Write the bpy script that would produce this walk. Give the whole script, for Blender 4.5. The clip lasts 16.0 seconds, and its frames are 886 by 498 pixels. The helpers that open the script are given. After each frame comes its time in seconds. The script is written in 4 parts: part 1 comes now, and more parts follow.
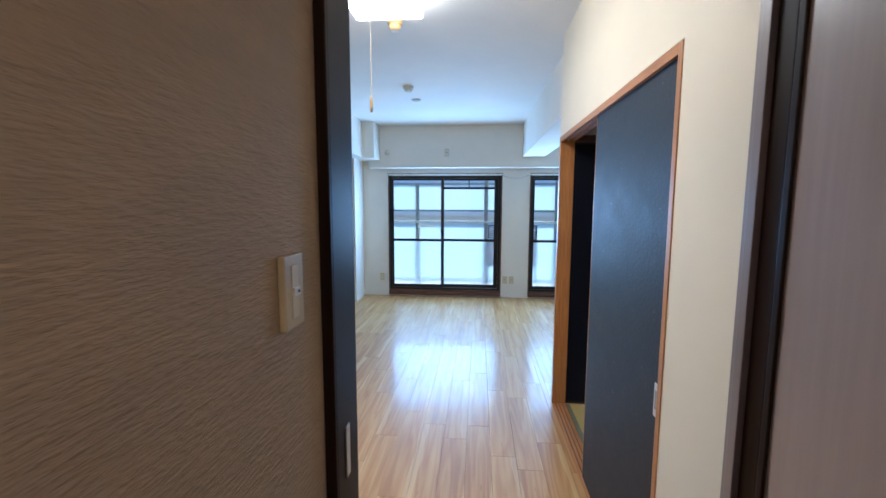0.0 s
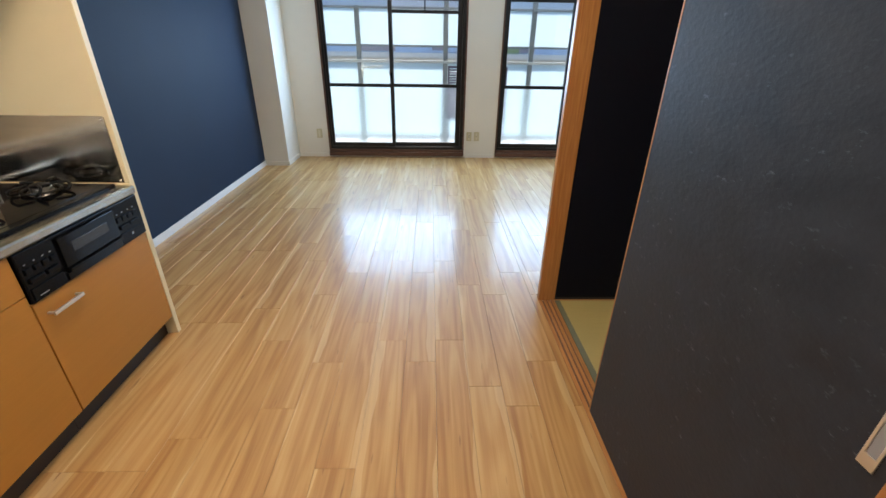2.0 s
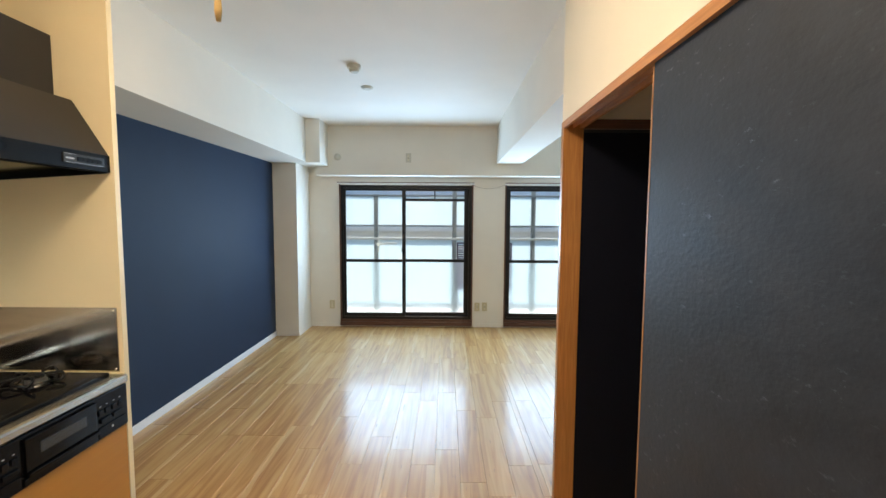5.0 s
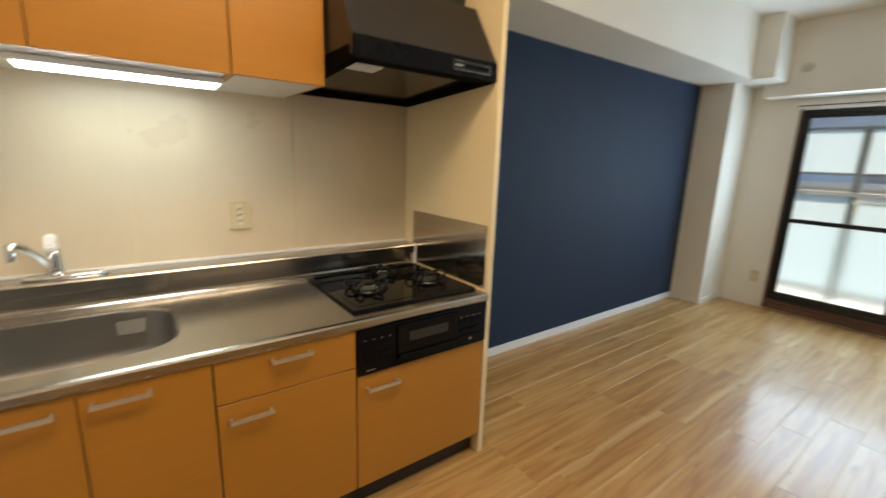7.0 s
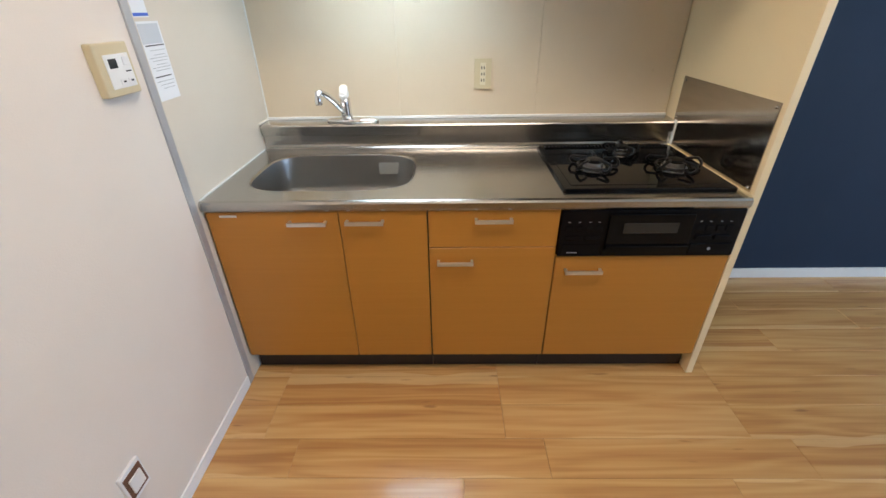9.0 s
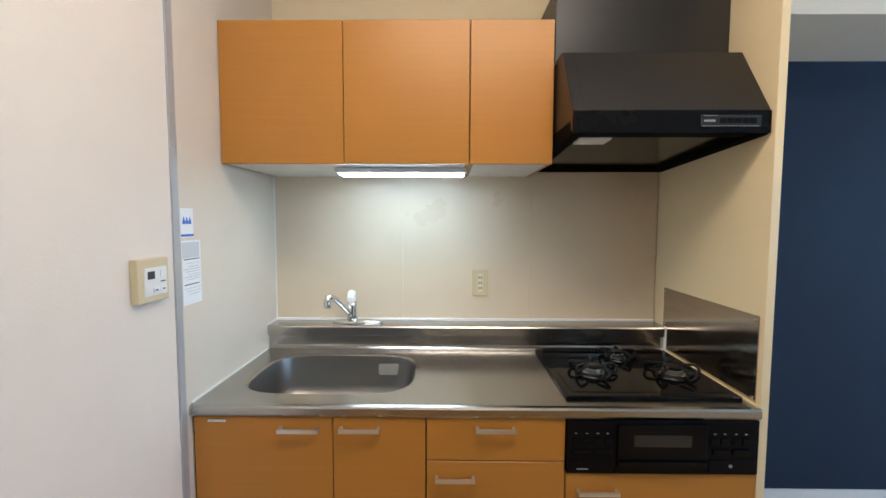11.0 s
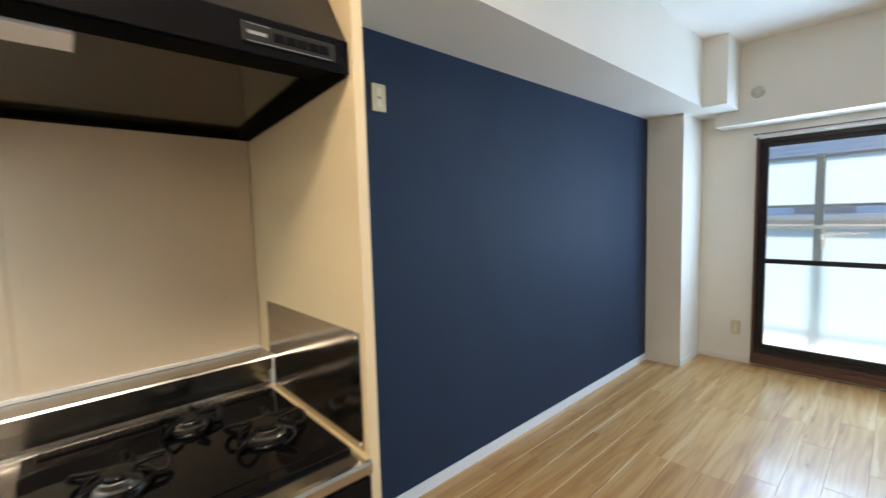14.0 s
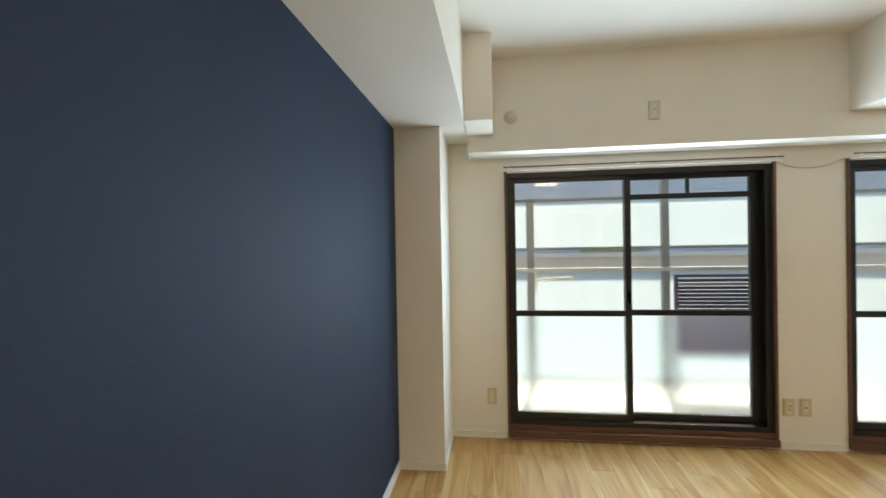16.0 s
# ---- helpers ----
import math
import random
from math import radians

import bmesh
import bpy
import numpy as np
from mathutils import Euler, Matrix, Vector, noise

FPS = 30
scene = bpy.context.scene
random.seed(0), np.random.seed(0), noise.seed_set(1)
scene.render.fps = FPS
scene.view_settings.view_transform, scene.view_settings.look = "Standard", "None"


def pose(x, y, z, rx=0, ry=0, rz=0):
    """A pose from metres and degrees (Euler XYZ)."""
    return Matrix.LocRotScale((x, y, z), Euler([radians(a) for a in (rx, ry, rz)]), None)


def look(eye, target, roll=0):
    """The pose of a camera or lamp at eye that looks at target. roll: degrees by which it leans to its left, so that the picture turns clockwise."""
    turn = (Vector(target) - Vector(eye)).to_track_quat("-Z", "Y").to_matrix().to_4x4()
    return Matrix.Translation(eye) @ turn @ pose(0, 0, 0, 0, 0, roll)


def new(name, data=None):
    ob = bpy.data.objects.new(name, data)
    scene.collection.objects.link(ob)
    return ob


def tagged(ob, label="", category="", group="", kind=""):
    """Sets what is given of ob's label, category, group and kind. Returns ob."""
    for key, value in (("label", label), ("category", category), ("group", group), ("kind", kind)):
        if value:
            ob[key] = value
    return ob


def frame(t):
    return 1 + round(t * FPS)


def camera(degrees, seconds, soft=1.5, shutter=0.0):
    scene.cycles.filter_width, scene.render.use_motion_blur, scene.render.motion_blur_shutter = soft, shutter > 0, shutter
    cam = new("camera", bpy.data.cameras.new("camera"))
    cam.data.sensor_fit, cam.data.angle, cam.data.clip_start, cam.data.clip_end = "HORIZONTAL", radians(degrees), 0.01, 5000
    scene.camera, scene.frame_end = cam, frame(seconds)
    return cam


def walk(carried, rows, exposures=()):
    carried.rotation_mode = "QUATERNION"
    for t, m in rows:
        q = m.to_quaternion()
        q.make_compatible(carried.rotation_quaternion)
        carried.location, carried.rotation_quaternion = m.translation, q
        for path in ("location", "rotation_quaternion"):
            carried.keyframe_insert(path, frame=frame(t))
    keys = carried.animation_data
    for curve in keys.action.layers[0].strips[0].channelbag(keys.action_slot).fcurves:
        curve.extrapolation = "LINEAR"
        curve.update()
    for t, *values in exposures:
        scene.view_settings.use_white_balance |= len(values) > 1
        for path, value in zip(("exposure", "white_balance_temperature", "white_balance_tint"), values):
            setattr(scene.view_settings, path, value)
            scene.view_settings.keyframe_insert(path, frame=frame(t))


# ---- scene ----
cam = camera(93.4, 16.0, shutter=0.25)
PATH = [
    (0, (0.087, 0.097, 1.548), (-0.079, 2.078, 1.328), 0.2),
    (0.5, (0.063, 0.358, 1.541), (0.03, 2.328, 1.194), 0.1),
    (1, (0.068, 0.67, 1.479), (0.095, 2.592, 0.926), 0.4),
    (1.5, (0.043, 0.923, 1.433), (0.088, 2.776, 0.681), 0.8),
    (2, (0.0, 1.071, 1.424), (0.063, 2.867, 0.545), 1.0),
    (2.5, (0.007, 1.096, 1.422), (0.081, 2.87, 0.5), 1.1),
    (3, (0.001, 1.091, 1.418), (0.088, 2.879, 0.526), 1.0),
    (3.5, (-0.02, 1.065, 1.462), (0.063, 2.965, 0.844), 1.0),
    (6, (0.145, 1.275, 1.545), (-0.185, 3.245, 1.433), -1.4),
    (6.5, (0.083, 1.525, 1.455), (-0.841, 3.287, 1.248), -0.2),
    (7, (-0.032, 1.698, 1.411), (-1.601, 2.865, 0.991), 2.0),
    (7.5, (-0.022, 1.877, 1.414), (-1.857, 2.227, 0.699), 2.3),
    (8, (-0.021, 1.909, 1.413), (-1.822, 1.967, 0.545), 0.2),
    (8.5, (-0.034, 1.912, 1.4), (-1.79, 1.915, 0.442), -0.8),
    (9, (-0.038, 1.913, 1.397), (-1.77, 1.883, 0.397), -0.9),
    (9.5, (-0.04, 1.914, 1.395), (-1.787, 1.882, 0.422), -0.8),
    (10, (-0.008, 1.904, 1.426), (-1.95, 1.878, 0.948), -0.7),
    (12.5, (-0.019, 1.938, 1.447), (-2.019, 1.94, 1.43), 0.0),
    (13, (-0.085, 2.008, 1.431), (-2.06, 2.302, 1.316), -1.3),
    (13.5, (-0.313, 2.136, 1.429), (-2.103, 3.017, 1.295), -1.8),
    (14, (-0.521, 2.435, 1.404), (-1.996, 3.776, 1.245), -1.6),
    (14.5, (-0.752, 2.794, 1.444), (-1.918, 4.412, 1.296), -0.7),
    (15, (-1.068, 3.128, 1.468), (-1.963, 4.914, 1.371), -0.2),
    (15.5, (-1.326, 3.453, 1.504), (-1.973, 5.345, 1.467), -0.5),
    (16, (-1.46, 3.76, 1.448), (-1.71, 5.745, 1.435), -1.0),
]
walk(cam, [(t, look(eye, target, roll)) for t, eye, target, roll in PATH], [
    (0.0, 1.05, 4900, 10), (0.6, 1.1, 5500, 12), (1.0, 1.1, 5700, 13), (1.5, 1.15, 6000, 14), (3.5, 1.15, 6500, 11), (6.4, 1.0, 7000, 12), (7.0, 0.8, 7600, 14), (7.5, 0.95, 7500, 17),
    (9.0, 1.0, 6100, 15), (10.0, 0.95, 5900, 14), (12.5, 0.8, 5600, 11), (13.0, 0.9, 5700, 12), (13.5, 1.1, 6100, 13), (14.5, 1.2, 6700, 15), (16.0, 1.0, 7900, 13)])








# ---- world, sun, exposure ----
world = bpy.data.worlds.new("daylight")
scene.world = world
world.use_nodes = True
wn = world.node_tree
sky = wn.nodes.new("ShaderNodeTexSky")
sky.sky_type = 'NISHITA'
sky.sun_disc = False
sky.sun_elevation = radians(64)
sky.sun_rotation = radians(12)
wn.links.new(sky.outputs[0], wn.nodes["Background"].inputs[0])
wn.nodes["Background"].inputs[1].default_value = 0.13

sun = new("sun", bpy.data.lights.new("sun", 'SUN'))
sun.data.energy = 3.2
sun.data.angle = radians(0.53)
sun.data.color = (1.0, 0.95, 0.87)
sun.matrix_world = look((0, 0, 0), (-0.20 * 0.44, -0.98 * 0.44, -0.90))


# the sky's light through the two balcony windows
for wx in (-0.46, 1.83):
    sl = new("window_skylight", bpy.data.lights.new("window_skylight", 'AREA'))
    sl.data.shape = 'RECTANGLE'
    sl.data.size, sl.data.size_y = 1.70, 1.05
    sl.data.energy = 29
    sl.data.color = (0.47, 0.72, 1.0)
    sl.matrix_world = look((wx, 6.905, 1.38), (wx, 4.0, 1.42))


# ---- materials ----
def mat_base(name):
    m = bpy.data.materials.new(name)
    m.use_nodes = True
    nt = m.node_tree
    return m, nt, nt.nodes["Principled BSDF"]


def mapping(nt, scale, source="Object"):
    tc = nt.nodes.new("ShaderNodeTexCoord")
    mp = nt.nodes.new("ShaderNodeMapping")
    mp.inputs["Scale"].default_value = scale
    nt.links.new(tc.outputs[source], mp.inputs[0])
    return mp.outputs[0]


def noise_tex(nt, vec, scale, detail=4.0, rough=0.55):
    n = nt.nodes.new("ShaderNodeTexNoise")
    n.inputs["Scale"].default_value = scale
    n.inputs["Detail"].default_value = detail
    n.inputs["Roughness"].default_value = rough
    nt.links.new(vec, n.inputs["Vector"])
    return n.outputs[0]


def ramp(nt, fac, stops):
    r = nt.nodes.new("ShaderNodeValToRGB")
    e = r.color_ramp.elements
    while len(e) < len(stops):
        e.new(0.5)
    for k, (p, c) in enumerate(stops):
        e[k].position = p
        e[k].color = (*c, 1)
    nt.links.new(fac, r.inputs[0])
    return r.outputs[0]


def mul(c, k):
    return tuple(min(1.0, a * k) for a in c)


def bump(nt, bsdf, height, strength, dist=0.002):
    b = nt.nodes.new("ShaderNodeBump")
    b.inputs["Strength"].default_value = strength
    b.inputs["Distance"].default_value = dist
    nt.links.new(height, b.inputs["Height"])
    nt.links.new(b.outputs[0], bsdf.inputs["Normal"])


def surface(name, col, rough=0.5, metal=0.0, scale=(1, 1, 1), fine=220.0, large=2.5, vary=0.06, relief=0.15, spec=0.5, coat=0.0, rough_vary=0.08, depth=0.002):
    """Paint, plastic, metal: a base colour with faint large stains, fine relief and uneven gloss."""
    m, nt, b = mat_base(name)
    vec = mapping(nt, scale)
    big = noise_tex(nt, vec, large, 5)
    small = noise_tex(nt, vec, fine, 3)
    nt.links.new(ramp(nt, big, [(0.3, mul(col, 1 - vary)), (0.7, mul(col, 1 + vary))]), b.inputs["Base Color"])
    r = nt.nodes.new("ShaderNodeMapRange")
    r.inputs["To Min"].default_value = max(0.02, rough - rough_vary)
    r.inputs["To Max"].default_value = min(1, rough + rough_vary)
    nt.links.new(big, r.inputs[0])
    nt.links.new(r.outputs[0], b.inputs["Roughness"])
    b.inputs["Metallic"].default_value = metal
    b.inputs["Specular IOR Level"].default_value = spec
    b.inputs["Coat Weight"].default_value = coat
    b.inputs["Coat Roughness"].default_value = 0.15
    if relief:
        bump(nt, b, small, relief, depth)
    return m


def wood(name, dark, light, grain=(2, 40, 40), scale=3.0, rough=0.4, coat=0.0, relief=0.08, spec=0.5):
    """Wood: long streaks along the axis with the smallest factor, and a slower figure."""
    m, nt, b = mat_base(name)
    tc = nt.nodes.new("ShaderNodeTexCoord")
    mp = nt.nodes.new("ShaderNodeMapping")
    mp.inputs["Scale"].default_value = grain
    vec_in = tc.outputs["Object"]
    nt.links.new(vec_in, mp.inputs[0])
    streak = noise_tex(nt, mp.outputs[0], scale, 6, 0.62)
    slow = nt.nodes.new("ShaderNodeTexNoise")
    slow.inputs["Scale"].default_value = scale * 0.35
    slow.inputs["Distortion"].default_value = 1.2
    nt.links.new(mp.outputs[0], slow.inputs["Vector"])
    mix = nt.nodes.new("ShaderNodeMath")
    mix.operation = 'MULTIPLY_ADD'
    mix.inputs[1].default_value = 0.55
    half = nt.nodes.new("ShaderNodeMath")
    half.operation = 'MULTIPLY'
    half.inputs[1].default_value = 0.45
    nt.links.new(slow.outputs[0], half.inputs[0])
    nt.links.new(streak, mix.inputs[0])
    nt.links.new(half.outputs[0], mix.inputs[2])
    fac = mix.outputs[0]
    mid = tuple((a + c) / 2 for a, c in zip(dark, light))
    col = ramp(nt, fac, [(0.30, dark), (0.5, mid), (0.66, light)])
    nt.links.new(col, b.inputs["Base Color"])
    b.inputs["Roughness"].default_value = rough
    b.inputs["Coat Weight"].default_value = coat
    b.inputs["Specular IOR Level"].default_value = spec
    b.inputs["Coat Roughness"].default_value = 0.14
    if relief:
        bump(nt, b, streak, relief, 0.001)
    return m


def math_node(nt, op, a, b=None, c=None):
    n = nt.nodes.new("ShaderNodeMath")
    n.operation = op
    for k, v in enumerate((a, b, c)):
        if v is None:
            continue
        if isinstance(v, (int, float)):
            n.inputs[k].default_value = v
        else:
            nt.links.new(v, n.inputs[k])
    return n.outputs[0]


def mix_colour(nt, fac, a, b):
    m = nt.nodes.new("ShaderNodeMix")
    m.data_type = 'RGBA'
    for k, v in ((0, fac), (6, a), (7, b)):
        if isinstance(v, tuple):
            m.inputs[k].default_value = (*v, 1)
        else:
            nt.links.new(v, m.inputs[k])
    return m.outputs[2]


def plank_wood(name):
    """Boards with arched growth figure, fine pores, pale sapwood along one edge and a few flecks."""
    m, nt, b = mat_base(name)
    tc = nt.nodes.new("ShaderNodeTexCoord")
    info = nt.nodes.new("ShaderNodeObjectInfo")
    rnd = info.outputs["Random"]
    add = nt.nodes.new("ShaderNodeVectorMath")
    add.operation = 'MULTIPLY_ADD'
    add.inputs[1].default_value = (37.0, 91.0, 13.0)
    nt.links.new(rnd, add.inputs[0])
    nt.links.new(tc.outputs["Object"], add.inputs[2])

    def stretched(sx, sy):
        mp = nt.nodes.new("ShaderNodeMapping")
        mp.inputs["Scale"].default_value = (sx, sy, sx)
        nt.links.new(add.outputs[0], mp.inputs[0])
        return mp.outputs[0]
    swell = noise_tex(nt, stretched(11.0, 0.75), 1.0, 2.0, 0.4)
    rings = math_node(nt, 'SINE', math_node(nt, 'MULTIPLY', swell, 46.0))
    pores = noise_tex(nt, stretched(170, 3.0), 1.0, 4, 0.6)
    cloud = noise_tex(nt, stretched(20.0, 0.8), 1.0, 3, 0.5)
    f = math_node(nt, 'MULTIPLY_ADD', rings, 0.075, math_node(nt, 'MULTIPLY', cloud, 0.75))
    f = math_node(nt, 'MULTIPLY_ADD', pores, 0.22, f)
    f = math_node(nt, 'MULTIPLY_ADD', rnd, 0.14, f)
    col = ramp(nt, f, [(0.36, (0.40, 0.192, 0.058)), (0.56, (0.52, 0.290, 0.100)), (0.78, (0.61, 0.38, 0.155))])
    # sapwood: a wavy pale band along one edge of about half of the boards
    sep = nt.nodes.new("ShaderNodeSeparateXYZ")
    nt.links.new(tc.outputs["Object"], sep.inputs[0])
    other = math_node(nt, 'FRACT', math_node(nt, 'MULTIPLY', rnd, 57.3))
    side = math_node(nt, 'SIGN', math_node(nt, 'SUBTRACT', other, 0.5))
    across = math_node(nt, 'MULTIPLY', sep.outputs[0], side)
    wav = noise_tex(nt, stretched(3.0, 1.6), 1.0, 3, 0.5)
    edge = math_node(nt, 'MULTIPLY_ADD', math_node(nt, 'SUBTRACT', wav, 0.5), 0.10, across)
    width = math_node(nt, 'MULTIPLY_ADD', math_node(nt, 'FRACT', math_node(nt, 'MULTIPLY', rnd, 23.9)), 0.06, 0.036)
    band = math_node(nt, 'MULTIPLY', math_node(nt, 'SUBTRACT', edge, width), 320.0)
    band = math_node(nt, 'MULTIPLY', math_node(nt, 'MINIMUM', math_node(nt, 'MAXIMUM', band, 0.0), 1.0), 0.48)
    col = mix_colour(nt, band, col, (0.72, 0.51, 0.26))
    fleck = ramp(nt, noise_tex(nt, stretched(45, 6), 1.0, 1, 0.4), [(0.73, (0, 0, 0)), (0.80, (0.6, 0.6, 0.6))])
    col = mix_colour(nt, fleck, col, (0.20, 0.09, 0.03))
    nt.links.new(col, b.inputs["Base Color"])
    wear = noise_tex(nt, stretched(5.0, 3.0), 1.0, 4, 0.6)
    nt.links.new(math_node(nt, 'MULTIPLY_ADD', wear, 0.26, 0.27), b.inputs["Roughness"])
    b.inputs["Coat Weight"].default_value = 0.34
    b.inputs["Coat Roughness"].default_value = 0.13
    bump(nt, b, math_node(nt, 'MULTIPLY_ADD', wear, 2.0, pores), 0.05, 0.0015)
    return m


def emitter(name, col, strength):
    m, nt, b = mat_base(name)
    b.inputs["Base Color"].default_value = (0.9, 0.9, 0.88, 1)
    b.inputs["Emission Color"].default_value = (*col, 1)
    b.inputs["Emission Strength"].default_value = strength
    return m


def clear_glass(name):
    m, nt, b = mat_base(name)
    nt.nodes.remove(b)
    out = nt.nodes["Material Output"]
    tr = nt.nodes.new("ShaderNodeBsdfTransparent")
    tr.inputs[0].default_value = (0.93, 0.96, 0.95, 1)
    gl = nt.nodes.new("ShaderNodeBsdfGlossy")
    gl.inputs["Roughness"].default_value = 0.02
    fr = nt.nodes.new("ShaderNodeFresnel")
    mx = nt.nodes.new("ShaderNodeMixShader")
    nt.links.new(fr.outputs[0], mx.inputs[0])
    nt.links.new(tr.outputs[0], mx.inputs[1])
    nt.links.new(gl.outputs[0], mx.inputs[2])
    nt.links.new(mx.outputs[0], out.inputs[0])
    return m


def frosted_glass(name, rough, col, veil):
    m, nt, b = mat_base(name)
    nt.nodes.remove(b)
    out = nt.nodes["Material Output"]
    rf = nt.nodes.new("ShaderNodeBsdfRefraction")
    rf.inputs["Color"].default_value = (*col, 1)
    rf.inputs["Roughness"].default_value = rough
    rf.inputs["IOR"].default_value = 1.15
    tl = nt.nodes.new("ShaderNodeBsdfTranslucent")
    tl.inputs[0].default_value = (*col, 1)
    mx = nt.nodes.new("ShaderNodeMixShader")
    mx.inputs[0].default_value = veil
    nt.links.new(rf.outputs[0], mx.inputs[1])
    nt.links.new(tl.outputs[0], mx.inputs[2])
    nt.links.new(mx.outputs[0], out.inputs[0])
    return m


M_wall = surface("white_wallpaper", (0.82, 0.77, 0.68), 0.75, fine=260, relief=0.35, vary=0.025)
M_ceiling = surface("ceiling_paper", (0.86, 0.83, 0.77), 0.8, fine=200, relief=0.3, vary=0.02)
M_navy = surface("navy_wallpaper", (0.0225, 0.036, 0.065), 0.62, scale=(1, 1, 0.6), fine=320, relief=0.5, vary=0.10, spec=0.15)
M_hall = surface("beige_streaked_wallpaper", (0.46, 0.345, 0.22), 0.7, scale=(1, 2.2, 11), fine=16, relief=1.0, vary=0.06, depth=0.003)
M_base = surface("white_skirting", (0.80, 0.80, 0.79), 0.4, relief=0.05, vary=0.03)
M_panel = surface("cream_kitchen_panel", (0.68, 0.575, 0.425), 0.3, fine=120, relief=0.02, vary=0.03)
M_doorwall = surface("warm_white_wallpaper", (0.81, 0.73, 0.58), 0.75, fine=260, relief=0.35, vary=0.025)
M_southwall = surface("pinkish_white_wallpaper", (0.75, 0.68, 0.60), 0.75, fine=260, relief=0.35, vary=0.03)
M_sidepanel = surface("pale_side_panel", (0.66, 0.59, 0.49), 0.35, fine=120, relief=0.02, vary=0.03)
M_kwall = surface("cream_wallpaper", (0.79, 0.69, 0.48), 0.7, fine=260, relief=0.3, vary=0.025)
M_divider = surface("cream_divider_panel", (0.80, 0.66, 0.41), 0.4, fine=120, relief=0.03, vary=0.02)
M_plank = plank_wood("pale_walnut_flooring")
M_cab = wood("orange_wood_laminate", (0.425, 0.182, 0.028), (0.455, 0.198, 0.032), grain=(40, 1.6, 75), scale=1.6, rough=0.38, coat=0.0, relief=0.02, spec=0.4)
M_casing = wood("orange_pine_trim", (0.36, 0.14, 0.035), (0.58, 0.27, 0.085), grain=(60, 60, 3), scale=2.0, rough=0.4, coat=0.1)
M_casing_y = wood("orange_pine_rail", (0.36, 0.14, 0.035), (0.58, 0.27, 0.085), grain=(60, 3, 60), scale=2.0, rough=0.4, coat=0.1)
M_sill = wood("brown_window_timber", (0.085, 0.035, 0.02), (0.17, 0.08, 0.05), grain=(3, 60, 60), scale=2.0, rough=0.45)
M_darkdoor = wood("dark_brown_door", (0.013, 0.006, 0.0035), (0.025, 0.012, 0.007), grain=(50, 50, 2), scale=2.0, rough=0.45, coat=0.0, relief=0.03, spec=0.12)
# lit copies of the dark brown door wood: light and sheen in the colour
M_jamb_lit = wood("lit_brown_jamb", (0.24, 0.19, 0.18), (0.27, 0.215, 0.205), grain=(50, 50, 2), scale=2.0, rough=0.36, coat=0.1, relief=0.03)
M_leaf_sheen = wood("brown_door_sheen", (0.36, 0.295, 0.285), (0.41, 0.335, 0.32), grain=(50, 50, 2), scale=2.0, rough=0.3, coat=0.5, relief=0.03)
M_alu = surface("black_bronze_aluminium", (0.018, 0.017, 0.017), 0.38, metal=0.3, relief=0.03)
M_grey_alu = surface("grey_aluminium_strip", (0.45, 0.46, 0.48), 0.4, metal=0.4, relief=0.04)
M_steel = surface("brushed_stainless_steel", (0.45, 0.437, 0.415), 0.23, metal=1.0, scale=(60, 1, 60), fine=30, relief=0.012, vary=0.02, rough_vary=0.02)
M_steel_dark = surface("sink_bowl_steel", (0.34, 0.332, 0.318), 0.36, metal=1.0, fine=200, relief=0.06)
M_burner = surface("worn_burner_metal", (0.42, 0.40, 0.38), 0.28, metal=1.0, relief=0.05)
M_guard = surface("polished_steel_guard", (0.50, 0.46, 0.41), 0.12, metal=1.0, scale=(1, 1, 8), fine=60, relief=0.03, vary=0.12)
M_chrome = surface("chrome", (0.75, 0.75, 0.75), 0.08, metal=1.0, relief=0, rough_vary=0.03)
M_satin = surface("satin_silver_handle", (0.72, 0.71, 0.69), 0.33, metal=0.85, relief=0)
M_enamel = surface("black_enamel_glass", (0.003, 0.003, 0.0035), 0.05, relief=0, spec=0.16, rough_vary=0.03)
M_blackmatte = surface("black_cast_iron", (0.004, 0.004, 0.004), 0.3, relief=0.1, spec=0.22)
M_blackplastic = surface("black_plastic", (0.004, 0.004, 0.005), 0.26, relief=0.03, spec=0.12)
M_greyprint = surface("grey_print", (0.32, 0.32, 0.33), 0.5, relief=0)
M_palegrey = surface("pale_grey_print", (0.56, 0.59, 0.62), 0.6, relief=0)
M_hood = surface("black_painted_hood", (0.017, 0.015, 0.014), 0.36, spec=0.4, relief=0.04, vary=0.1)
M_filter = surface("glossy_brown_hood_plate", (0.030, 0.026, 0.018), 0.14, relief=0.02)
# shade of the hood's hollow underside, painted as a near-black colour
M_hood_shade = surface("hood_recess_shade", (0.002, 0.002, 0.002), 0.8, relief=0, spec=0.05)
M_sealant = surface("yellowed_sealant", (0.72, 0.58, 0.32), 0.4, relief=0.05)
M_whiteplastic = surface("white_plastic", (0.80, 0.80, 0.78), 0.35, relief=0.02)
M_cream = surface("aged_cream_plastic", (0.61, 0.52, 0.33), 0.4, relief=0.03, vary=0.05)
M_insert = surface("pale_cream_insert", (0.70, 0.63, 0.46), 0.4, relief=0.02)
M_slot = surface("dark_slot", (0.02, 0.02, 0.02), 0.6, relief=0)
M_paper = surface("white_paper", (0.80, 0.81, 0.82), 0.6, relief=0.02)
M_label = surface("silver_label", (0.40, 0.41, 0.40), 0.45, metal=0.3, relief=0.02)
M_strip = surface("charcoal_strip", (0.020, 0.019, 0.017), 0.25, relief=0.02)
M_blueprint = surface("blue_print", (0.06, 0.14, 0.55), 0.6, relief=0)
M_toe = surface("dark_brown_kickboard", (0.022, 0.015, 0.012), 0.45, relief=0.05)
